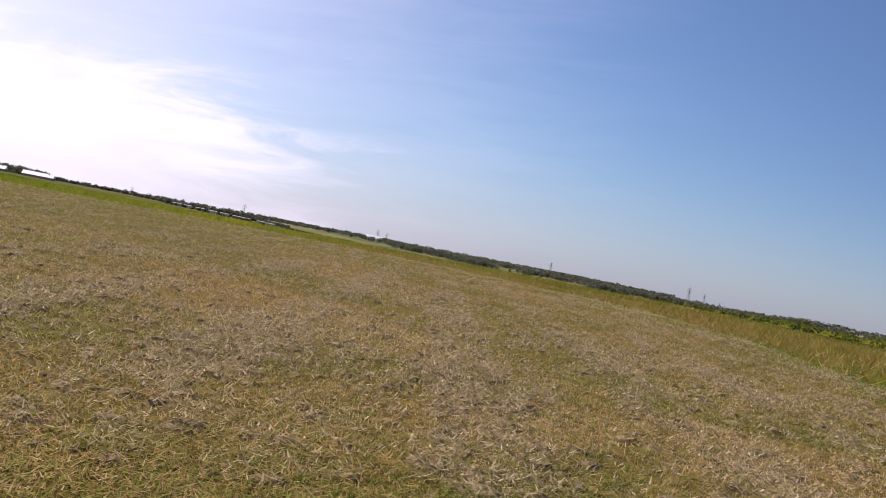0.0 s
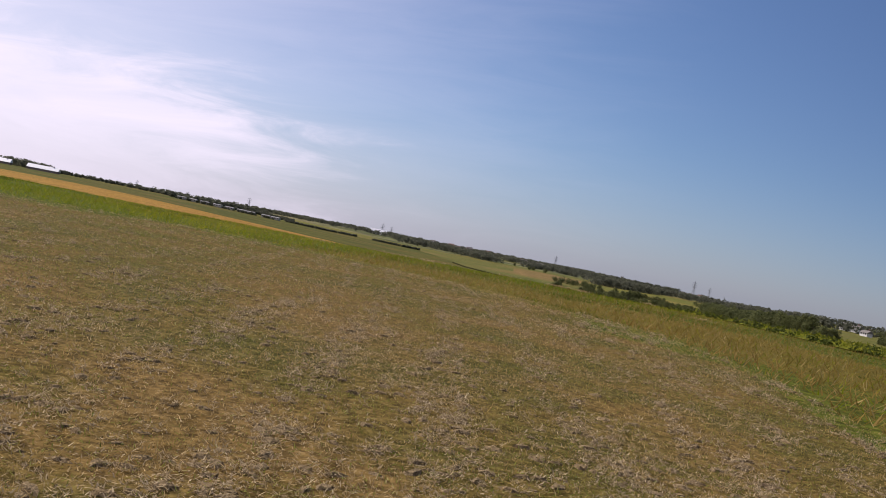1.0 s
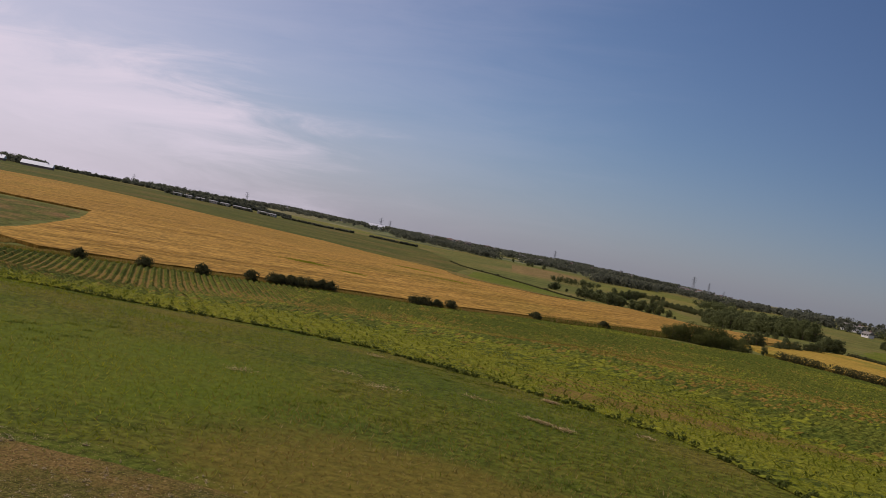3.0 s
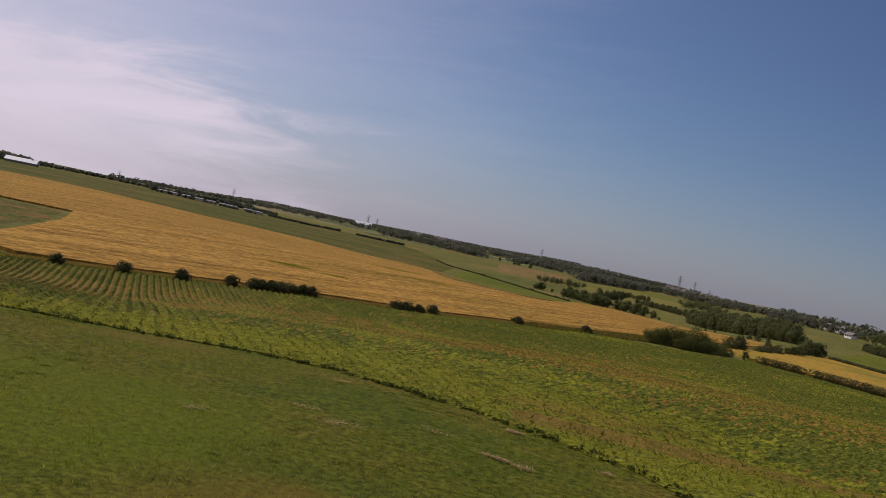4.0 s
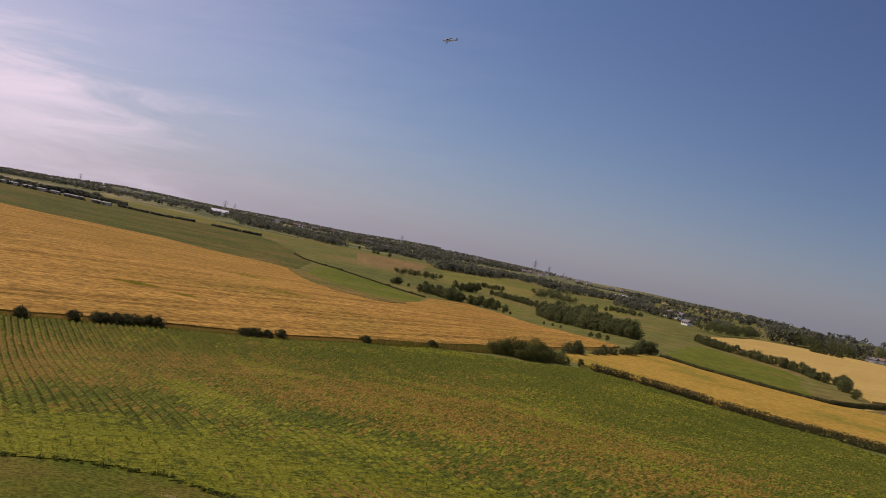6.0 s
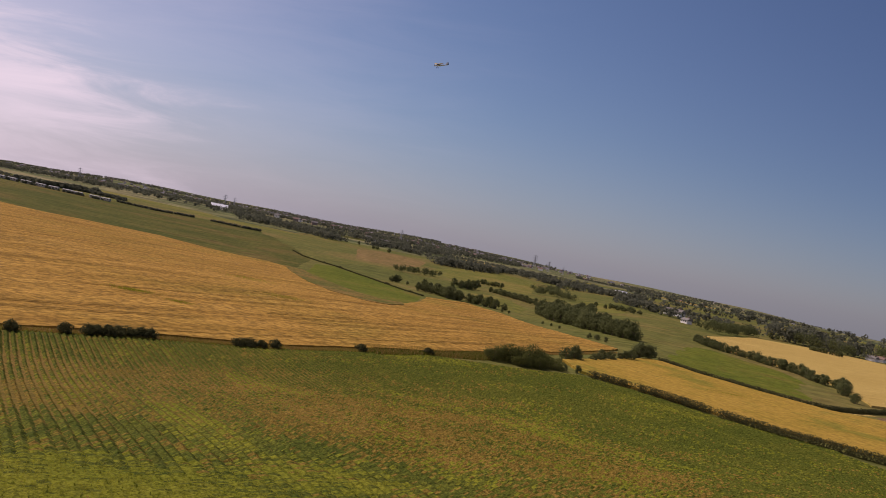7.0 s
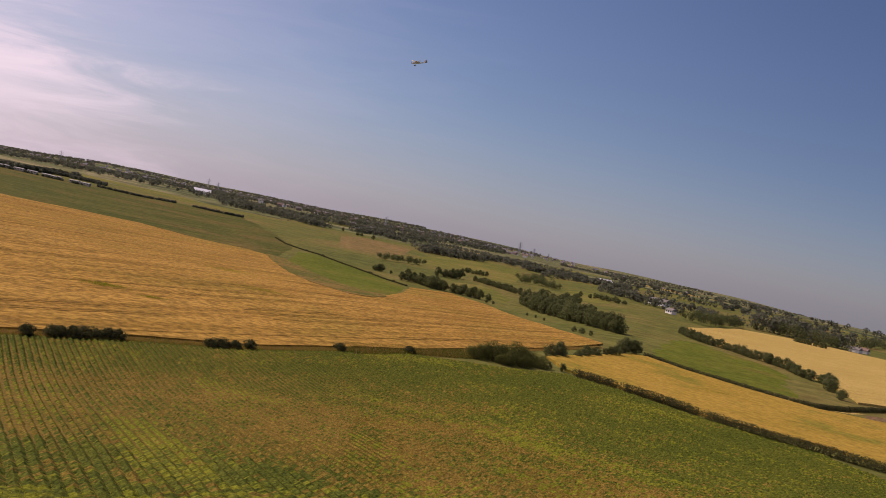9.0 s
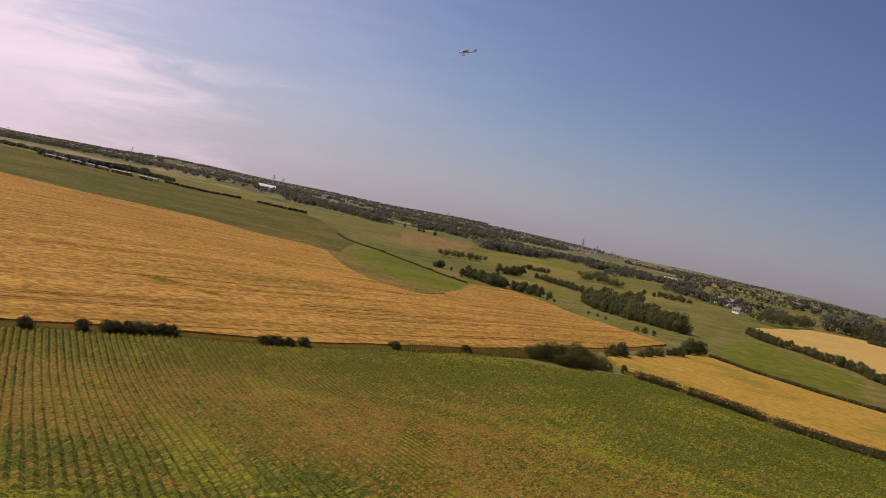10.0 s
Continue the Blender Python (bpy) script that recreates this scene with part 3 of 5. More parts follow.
def hedge(points, height, width, label, leaves=300, leaf=0.15):
    """A clipped hedge along a line of the plan."""
    lumps = []
    rng = random.Random(len(points) * 7 + 1)
    x0, y0 = points[0]
    z0 = float(ground(x0, y0))
    for (xa, ya), (xb, yb) in zip(points, points[1:]):
        n = max(2, round(math.hypot(xb - xa, yb - ya) / (width * 0.55)))
        for k in range(n):
            f = (k + 0.5) / n
            x, y = xa + (xb - xa) * f, ya + (yb - ya) * f
            r = width * rng.uniform(0.5, 0.68)
            lumps.append((x - x0 + rng.uniform(-.2, .2), y - y0 + rng.uniform(-.2, .2), float(ground(x, y)) - z0 + height * 0.48 * rng.uniform(0.85, 1.1), r, r, height * 0.52))
    me = leaf_mass("hedge", np.array([(a, b, c + 40, d, e, f) for a, b, c, d, e, f in lumps]), leaves, leaf, SHRUB, 31)
    ob = new("hedge", me)
    ob.location = (x0, y0, z0 - 40)
    return tagged(ob, label, "hedge", "field hedges")


hedge([(48.2, 234.5), (52.7, 231.2), (57.1, 227.8)], 2.1, 2.2, "clipped dark green field hedge beside the barley")
hedge([(58.5, 225.9), (67.8, 216.3), (72.3, 209.1)], 2.2, 2.3, "clipped dark green field hedge beside the barley")
hedge([(73.1, 207.7), (82.9, 198.2), (92.6, 192.5), (111.9, 178.4), (127.8, 155.5)], 2.2, 2.3, "long clipped dark green field hedge beside the barley")
hedge([(88, 319), (96, 300), (104.2, 289.4), (113.4, 278.3), (121, 270.8)], 1.6, 2.0, "rough low hedge bank along the meadow", 110, 0.22)
hedge([(121, 270.8), (128, 269), (139.1, 275.8), (162.4, 295.2), (180, 310)], 1.5, 1.8, "rough low hedge bank along the meadow", 110, 0.22)
ditch = [(-112, 760), (-96, 705), (-80, 676), (-64, 655), (-47, 618), (-30, 584), (-13, 549), (2, 522)]
field("ditch_bank", [(x - 1.6, y) for x, y in ditch] + [(x + 1.6, y) for x, y in ditch[::-1]], 0.25, DULL, 20, "rough grass bank along a ditch")
hedge(ditch, 0.8, 1.5, "low dark scrub along the ditch", 34, 0.3)
for (xa, ya), (xb, yb) in zip(ditch, ditch[1:]):
    f = LEAFY.random()
    plant(xa + (xb - xa) * f, ya + (yb - ya) * f, LEAFY.uniform(0.8, 1.6), "shrub", "shrubs along the ditch", "small dark shrub on the ditch bank", width=1.3)
rim = [(-72, 536), (-95, 559), (-122, 551), (-165, 566), (-200, 543), (-222, 521), (-260, 518), (-330, 526), (-412, 487)]
field("wheat_headland", rim + [(x - 0.3, y + 2.0) for x, y in rim[::-1]], 0.3, PALE, 20, "narrow pale headland beyond the wheat")


# ---- crops, grass and weeds ----
def inside(x, y, outline):
    """Which of the points lie within an outline of the plan."""
    hit = np.zeros(len(x), bool)
    for (xa, ya), (xb, yb) in zip(outline, outline[1:] + outline[:1]):
        cross = (ya > y) != (yb > y)
        hit ^= cross & (x < (xb - xa) * (y - ya) / ((yb - ya) if yb != ya else 1e-9) + xa)
    return hit


def slow_noise(x, y, scale, seed):
    """Smooth patches between 0 and 1."""
    rng = np.random.default_rng(seed)
    v = np.zeros(len(x))
    for k in range(9):
        a, f, p = rng.uniform(0, math.tau), scale * rng.uniform(0.5, 2.0), rng.uniform(0, math.tau)
        v += np.sin((x * math.cos(a) + y * math.sin(a)) * f + p)
    return 1 / (1 + np.exp(-v * 0.9))


def blades(x, y, z, length, width, lean, rng):
    """Thin blades that stand or lean on the points, as quads."""
    n = len(x)
    a, b = rng.uniform(0, math.tau, n), rng.uniform(0, math.tau, n)
    base = np.stack([x, y, z], 1)
    up = np.stack([np.cos(a) * np.sin(lean), np.sin(a) * np.sin(lean), np.cos(lean)], 1) * length[:, None]
    out = np.stack([np.cos(b), np.sin(b), np.zeros(n)], 1) * width[:, None] * 0.5
    return np.stack([base - out, base + out * 0.9 + up * 0.05, base + up + out * 0.25, base + up * 0.6 - out * 0.8], 1)


def straw_mat(name, stops, patches, patch_scale, amount, through=0.3, stretch=None, turn=0):
    m, nt, b = bare(name, 0.75)
    g = nt.nodes.new("ShaderNodeNewGeometry")
    c1 = ramp_of(nt, g.outputs["Random Per Island"], stops)
    c2 = ramp_of(nt, noise_of(nt, g.outputs["Position"], patch_scale, 5, 0.65, stretch, turn), patches)
    c = mix_of(nt, amount, c1, c2)
    nt.links.new(c, b.inputs["Base Color"])
    t = nt.nodes.new("ShaderNodeBsdfTranslucent")
    nt.links.new(c, t.inputs[0])
    x = nt.nodes.new("ShaderNodeMixShader")
    x.inputs[0].default_value = through
    nt.links.new(b.outputs[0], x.inputs[1])
    nt.links.new(t.outputs[0], x.inputs[2])
    nt.links.new(x.outputs[0], nt.nodes["Material Output"].inputs[0])
    return m


STUBBLE = straw_mat("grass_stubble", [(0.0, (0.08, 0.06, 0.018)), (0.35, (0.26, 0.19, 0.055)), (0.75, (0.46, 0.34, 0.14)), (0.93, (0.66, 0.51, 0.26)), (1.0, (0.92, 0.8, 0.55))],
                    [(0.4, (0.25, 0.27, 0.045)), (0.5, (0.5, 0.33, 0.115)), (0.6, (0.68, 0.52, 0.3))], 0.5, 0.55, 0.4)
CLIPPING = straw_mat("dry_clippings", [(0.0, (0.08, 0.06, 0.03)), (0.3, (0.3, 0.23, 0.13)), (0.75, (0.6, 0.48, 0.29)), (1.0, (0.9, 0.76, 0.5))],
                     [(0.35, (0.3, 0.23, 0.13)), (0.65, (0.6, 0.47, 0.29))], 1.6, 0.45, 0.3)
TALL = straw_mat("tall_grass_blades", [(0.0, (0.11, 0.15, 0.008)), (0.6, (0.18, 0.21, 0.013)), (0.9, (0.27, 0.26, 0.03)), (1.0, (0.42, 0.35, 0.1))],
                 [(0.4, (0.14, 0.2, 0.008)), (0.53, (0.21, 0.23, 0.012)), (0.64, (0.34, 0.26, 0.04))], 0.07, 0.55, 0.5)
DRYING = straw_mat("drying_grass_blades", [(0.0, (0.12, 0.09, 0.02)), (0.5, (0.28, 0.2, 0.05)), (0.85, (0.42, 0.3, 0.1)), (1.0, (0.7, 0.55, 0.28))],
                   [(0.4, (0.18, 0.17, 0.025)), (0.6, (0.36, 0.2, 0.06))], 0.1, 0.5, 0.4)
MOSSY = straw_mat("green_stubble", [(0.0, (0.06, 0.075, 0.014)), (0.5, (0.2, 0.22, 0.04)), (0.9, (0.36, 0.35, 0.1)), (1.0, (0.75, 0.68, 0.4))],
                  [(0.4, (0.18, 0.24, 0.035)), (0.6, (0.36, 0.34, 0.07))], 0.8, 0.4, 0.4)
WEED = straw_mat("yellow_green_weeds", [(0.0, (0.18, 0.21, 0.012)), (0.6, (0.33, 0.32, 0.025)), (1.0, (0.5, 0.45, 0.08))],
                 [(0.4, (0.17, 0.21, 0.012)), (0.6, (0.36, 0.31, 0.025))], 0.1, 0.4, 0.5)
TUFT = straw_mat("dark_weed_tufts", [(0.0, (0.05, 0.075, 0.008)), (0.7, (0.11, 0.14, 0.014)), (1.0, (0.2, 0.2, 0.04))], [(0.4, (0.06, 0.09, 0.01)), (0.6, (0.12, 0.14, 0.016))], 0.2, 0.4, 0.35)
BANKWEED = leaf_mat("dark_bank_weeds", (0.06, 0.08, 0.015), (0.1, 0.12, 0.025), (0.18, 0.15, 0.045))

def gap_to(x, y, line):
    """Distance of points from a line of the plan."""
    best = np.full(len(x), 1e9)
    for (xa, ya), (xb, yb) in zip(line, line[1:]):
        dx, dy = xb - xa, yb - ya
        f = np.clip(((x - xa) * dx + (y - ya) * dy) / (dx * dx + dy * dy), 0, 1)
        best = np.minimum(best, np.hypot(x - xa - f * dx, y - ya - f * dy))
    return best


# short mown stubble, thickest at the flight's start, fanned to fit the camera's view
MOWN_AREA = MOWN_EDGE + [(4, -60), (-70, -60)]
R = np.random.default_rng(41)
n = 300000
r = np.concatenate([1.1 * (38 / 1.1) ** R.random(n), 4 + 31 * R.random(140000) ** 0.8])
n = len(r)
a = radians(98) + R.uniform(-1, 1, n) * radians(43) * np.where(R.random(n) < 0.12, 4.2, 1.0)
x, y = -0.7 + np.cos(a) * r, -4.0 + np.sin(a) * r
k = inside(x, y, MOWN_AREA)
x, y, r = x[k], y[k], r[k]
# blades grow with distance so the cover looks even from the camera
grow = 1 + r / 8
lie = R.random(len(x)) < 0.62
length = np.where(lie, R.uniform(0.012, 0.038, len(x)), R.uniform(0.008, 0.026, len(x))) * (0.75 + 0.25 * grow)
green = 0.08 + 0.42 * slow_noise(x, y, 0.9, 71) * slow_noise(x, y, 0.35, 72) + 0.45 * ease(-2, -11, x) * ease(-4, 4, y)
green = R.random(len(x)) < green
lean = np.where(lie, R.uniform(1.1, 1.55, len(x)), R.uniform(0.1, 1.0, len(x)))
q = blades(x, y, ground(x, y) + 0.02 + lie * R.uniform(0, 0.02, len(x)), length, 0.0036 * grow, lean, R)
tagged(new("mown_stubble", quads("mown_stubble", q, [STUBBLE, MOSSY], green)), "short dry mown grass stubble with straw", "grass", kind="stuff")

# darker clippings colour that paints shade into the middle of each heap
CORE_SHADE = soil_mat("shaded_heap_core", [(0.3, (0.135, 0.095, 0.047)), (0.7, (0.25, 0.18, 0.096))], 6.0, [(0.3, (0.06, 0.043, 0.021)), (0.7, (0.4, 0.3, 0.165))], 45.0, 0.6, 0.8)

# matted heaps and fanning swaths of dry clippings left by the mower
n = 26000
# heaps spread over the same fan ahead of the camera
r = 1.6 * (38 / 1.6) ** R.random(n) ** 0.72
a = radians(98) + R.uniform(-1, 1, n) * radians(43)
cx, cy = -0.7 + np.cos(a) * r, -4.0 + np.sin(a) * r
swath = cx + 0.14 * cy + 0.002 * cy ** 2
row = np.round(swath / 1.0 + 0.2 * np.sin(cy * 0.35)) * 1.0
cx = cx + (R.random(n) < 0.5 + 0.1 * ease(1, 7, cy)) * 0.6 * (row - swath)
lot = 0.22 + 0.55 * slow_noise(cx * 0.8, cy * 1.4, 1.4, 3) * (0.4 + 0.6 * ease(-9, -2, cx))
k = inside(cx, cy, MOWN_AREA) & (lot > R.random(n))
cx, cy, r = cx[k], cy[k], r[k]
size = 0.018 + 0.062 * R.random(len(cx)) ** 2.2
m = (6 + 480 * size).astype(int)
S, W = np.repeat(size, m), 1 + np.repeat(r, m) / 14
lie_of = np.repeat(R.normal(0.15, 0.7, len(cx)), m)
U, V = R.normal(0, 1, len(S)) * S * 1.05, R.normal(0, 1, len(S)) * S * 0.7
X, Y = np.repeat(cx, m) + U * np.cos(lie_of) - V * np.sin(lie_of), np.repeat(cy, m) + U * np.sin(lie_of) + V * np.cos(lie_of)
Z = ground(X, Y) + 0.012 + R.random(len(S)) ** 0.4 * S * 1.35 * np.exp(-(V / S) ** 2 * 1.2 - (U / S) ** 2 * 0.5)
q = blades(X, Y, Z, R.uniform(0.008, 0.028, len(S)) * W ** 0.5, R.uniform(0.003, 0.0065, len(S)) * W, R.uniform(0.7, 1.57, len(S)), R)


def dome_ring(wide, high):
    """Six uneven points round every heap."""
    turn = lie_of[np.cumsum(m) - 1][:, None]
    fan = np.arange(6)[None, :] * math.tau / 6 + R.uniform(-0.35, 0.35, (len(cx), 6))
    far_ = wide * R.uniform(0.65, 1.2, (len(cx), 6)) * size[:, None]
    ru, rv = np.cos(fan) * far_ * 1.25, np.sin(fan) * far_ * 0.7
    px, py = cx[:, None] + ru * np.cos(turn) - rv * np.sin(turn), cy[:, None] + ru * np.sin(turn) + rv * np.cos(turn)
    return np.stack([px, py, ground(px, py) + 0.012 + high * size[:, None] * R.uniform(0.6, 1.2, (len(cx), 6))], 2)


# the low cores of the heaps, coloured dark for the shade between the straws
low, mid = dome_ring(0.88, 0.0), dome_ring(0.5, 0.33)
peak = mid.mean(1) + np.stack([np.zeros(len(cx)), np.zeros(len(cx)), size * 0.1], 1)
core = [np.stack([low[:, k], low[:, (k + 1) % 6], mid[:, (k + 1) % 6], mid[:, k]], 1) for k in range(6)]
core = np.concatenate(core + [np.stack([peak, mid[:, k], mid[:, k + 1], mid[:, (k + 2) % 6]], 1) for k in (0, 2, 4)])
heap_kind = np.concatenate([np.zeros(len(q), int), np.ones(len(core), int)])
q = np.concatenate([q, core])
tagged(new("grass_clippings", quads("grass_clippings", q, [CLIPPING, CORE_SHADE], heap_kind)), "brown heaps of dry grass clippings", "clippings", kind="stuff")

# uncut grass between the mown field and the bank
rough_area = MOWN_EDGE[1:] + [(6, -20), (52, -28)] + BANK[::-1][1:-1]
n = 420000
x, y = R.uniform(-75, 52, n), R.uniform(-12, 60, n)
k = inside(x, y, rough_area)
x, y = x[k], y[k]
patch = slow_noise(x, y, 0.22, 5)
rim = gap_to(x, y, MOWN_EDGE)
length = R.uniform(0.08, 0.18, len(x)) * (0.6 + 0.7 * patch) * (1 + 0.35 * (1 - ease(5, 13, rim)))
dry = (0.12 + 0.75 * slow_noise(x, y, 0.28, 73) * (0.35 + 0.65 * ease(-20, -4, x))) * (1 - 0.8 * ease(33, 45, y))
dry = dry * (1 - 0.8 * ease(-9, -16, x)) + 0.75 * (1 - ease(5, 12, rim)) * ease(-12, -6, x)
dry = np.clip(dry, 0, 0.9)
# more yellow-green blades at the left stand in for backlit grass
backlit = (0.02 + 0.8 * ease(-4, -15, x)) * (0.25 + 0.5 * slow_noise(x, y, 0.2, 74)) * ease(44, 28, y)
dice = R.random(len(x))
dry = np.where(dice < dry, 1, np.where(dice > 1 - backlit, 2, 0))
q = blades(x, y, ground(x, y) - 0.01, length, R.uniform(0.012, 0.034, len(x)), R.uniform(0.5, 1.35, len(x)), R)
tagged(new("uncut_grass", quads("uncut_grass", q, [TALL, DRYING, WEED], dry)), "uncut green grass with brown patches", "grass", kind="stuff")


def beside(line, count, near, far, rng):
    """Random points beside a line of the plan, between two distances to its left side."""
    p = np.array(line, float)
    d = np.diff(p, axis=0)
    l = np.hypot(d[:, 0], d[:, 1])
    i = rng.choice(len(d), count, p=l / l.sum())
    f, o = rng.random(count), rng.uniform(near, far, count)
    nrm = np.stack([-d[:, 1], d[:, 0]], 1) / l[:, None]
    c = p[i] + d[i] * f[:, None] + nrm[i] * o[:, None]
    return c[:, 0], c[:, 1]


# yellow-green weeds on the crop's side of the bank, thinning outwards
CROP = BANK + [(170, -30), (127.5, 108.1), (91.7, 193.5), (72.3, 207.7), (57.2, 225.9), (45.6, 234.5), (28.9, 224.4), (15.7, 220.3)] + ROW[::-1]
x, y = R.uniform(-75, 45, 340000), R.uniform(5, 86, 340000)
k = inside(x, y, CROP)
x, y = x[k], y[k]
off = gap_to(x, y, BANK)
k = R.random(len(x)) < (1 - ease(15, 27, off + 8 * (slow_noise(x, y, 0.25, 8) - 0.5))) * 0.95
x, y = x[k], y[k]
q = blades(x, y, ground(x, y) + 0.03, R.uniform(0.12, 0.32, len(x)), R.uniform(0.03, 0.08, len(x)), R.uniform(0.8, 1.45, len(x)), R)
tagged(new("field_margin_weeds", quads("field_margin_weeds", q, WEED)), "yellow-green flowering weeds on the field margin", "weeds", kind="stuff")

x, y = beside(BANK[1:-1], 420, -0.5, 0.4, R)
s = R.uniform(0.07, 0.2, len(x)) * (0.5 + 0.8 * slow_noise(x, y, 0.5, 9))
q = np.stack([x, y, ground(x, y) + s * 0.7 + 40, s * 1.3, s * 1.3, s], 1)
ob = tagged(new("bank_weeds", leaf_mass("bank_weeds", q, 40, 0.06, BANKWEED, 17)), "dark line of rank weeds along the bank", "weeds", kind="stuff")
ob.location.z = -40

# rank grass on the strip between the crop and the wheat
x, y = beside(ROW + [(23.5, 234.1)], 34000, 0.0, 3.6, R)
q = blades(x, y, ground(x, y), R.uniform(0.3, 0.65, len(x)), R.uniform(0.05, 0.12, len(x)), R.uniform(0.2, 1.0, len(x)), R)
tagged(new("verge_grass", quads("verge_grass", q, [TALL, DRYING], R.random(len(x)) < 0.6)), "rank grass verge between crop and wheat", "grass", kind="stuff")

EARS = straw_mat("wheat_stalks", [(0.0, (0.2, 0.13, 0.03)), (0.5, (0.4, 0.26, 0.07)), (1.0, (0.6, 0.42, 0.16))], [(0.4, (0.24, 0.2, 0.04)), (0.6, (0.42, 0.26, 0.07))], 0.1, 0.5, 0.4)
x, y = beside([(-90.8, 142)] + [(a_, b_ + 2.6) for a_, b_ in ROW[1:]] + [(25.1, 247.8), (49.6, 283.6), (72.2, 321)], 36000, -1.2, 1.2, R)
q = blades(x, y, ground(x, y), R.uniform(0.4, 0.7, len(x)), R.uniform(0.05, 0.12, len(x)), R.uniform(0.3, 1.0, len(x)), R)
tagged(new("wheat_edge", quads("wheat_edge", q, EARS)), "golden standing wheat stalks at the field edge", "wheat", kind="stuff")

x, y = beside([(-8, 203), (2.4, 217.2), (16.4, 228.1), (25.2, 240)], 14000, -3.0, 5.0, R)
q = blades(x, y, ground(x, y), R.uniform(0.5, 1.1, len(x)), R.uniform(0.05, 0.14, len(x)), R.uniform(0.1, 0.9, len(x)), R)
tagged(new("rank_scrub", quads("rank_scrub", q, [DRYING, TUFT], R.random(len(x)) < 0.5)), "rank scrub beside the thicket", "scrub", kind="stuff")

# the row crop, in rows that run away to the left
along, over = np.array((-0.446, 0.895)), np.array((0.895, 0.446))
g1, g2 = np.meshgrid(np.arange(-60, 280, 0.5), np.arange(-40, 230, 1.0))
g1, g2 = g1.reshape(-1), g2.reshape(-1)
x = along[0] * g1 + over[0] * g2 + R.normal(0, 0.11, len(g1))
y = along[1] * g1 + over[1] * g2 + R.normal(0, 0.11, len(g1))
k = inside(x, y, CROP) & (y > 30) & (np.abs(np.arctan2(x, y)) < radians(42))
x, y = x[k], y[k]
full = slow_noise((along[0] * x + along[1] * y) * 0.4, over[0] * x + over[1] * y, 0.09, 12)
thin_crop = np.exp(-((x + 30) / 60) ** 2 - ((y - 112) / 42) ** 2)     # the poor stand in the middle of the field
full = np.clip(1.05 - thin_crop * (0.45 + 0.75 * (1 - full)) - 0.25 * (1 - full), 0.12, 1)
k = R.random(len(x)) < 0.3 + 0.7 * full
x, y, full = x[k], y[k], full[k]
# the leafy ridges of the rows themselves: lush, yellowing and dried stands
STANDS = [soil_mat("lush_crop_canopy", [(0.4, (0.056, 0.082, 0.01)), (0.6, (0.096, 0.108, 0.014))], 0.06, [(0.3, (0.032, 0.044, 0.008)), (0.7, (0.132, 0.132, 0.02))], 1.25, 0.55, 0.8, grain=1.0),
          soil_mat("yellowing_crop_canopy", [(0.4, (0.125, 0.143, 0.011)), (0.6, (0.17, 0.172, 0.016))], 0.06, [(0.3, (0.09, 0.1, 0.01)), (0.7, (0.19, 0.185, 0.021))], 1.25, 0.5, 0.6, grain=0.9),
          soil_mat("dried_crop_canopy", [(0.4, (0.14, 0.105, 0.015)), (0.6, (0.2, 0.13, 0.025))], 0.06, [(0.3, (0.09, 0.066, 0.012)), (0.7, (0.24, 0.158, 0.035))], 1.25, 0.55, 0.8, grain=1.0)]
CROP_SIDE = ROW + [(15.7, 220.3), (28.9, 224.4), (45.6, 234.5), (57.2, 225.9), (72.3, 207.7), (91.7, 193.5), (127.5, 108.1)]


# streaks of yellowing crop: from x, y to x, y, half width, strength
LIME = [(-25.5, 146.5, -15, 138, 2.2, 1.6), (-24.5, 106, -14, 85, 2.4, 1.8), (-1, 205.5, 14, 214.5, 3.0, 4.0), (-7, 159.5, 9, 150.5, 2.6, 1.0), (9, 150.5, 26, 137, 3.0, 0.9), (38, 136.5, 44, 129, 2.0, 0.8),
        (0.5, 116, 5, 108, 1.6, 1.0), (-48, 150, -42, 141, 2.0, 0.5), (22, 108, 34, 92, 2.4, 0.7), (52, 214, 66, 200, 2.5, 1.2), (-38, 108, -33, 97, 1.8, 0.5)]


def streak_sum(x, y, list_of):
    """Soft-edged streaks laid on the plan."""
    out = np.zeros(len(x))
    for xa, ya, xb, yb, half, strength in list_of:
        out += strength * np.exp(-(gap_to(x, y, [(xa, ya), (xb, yb)]) / half) ** 2)
    return out


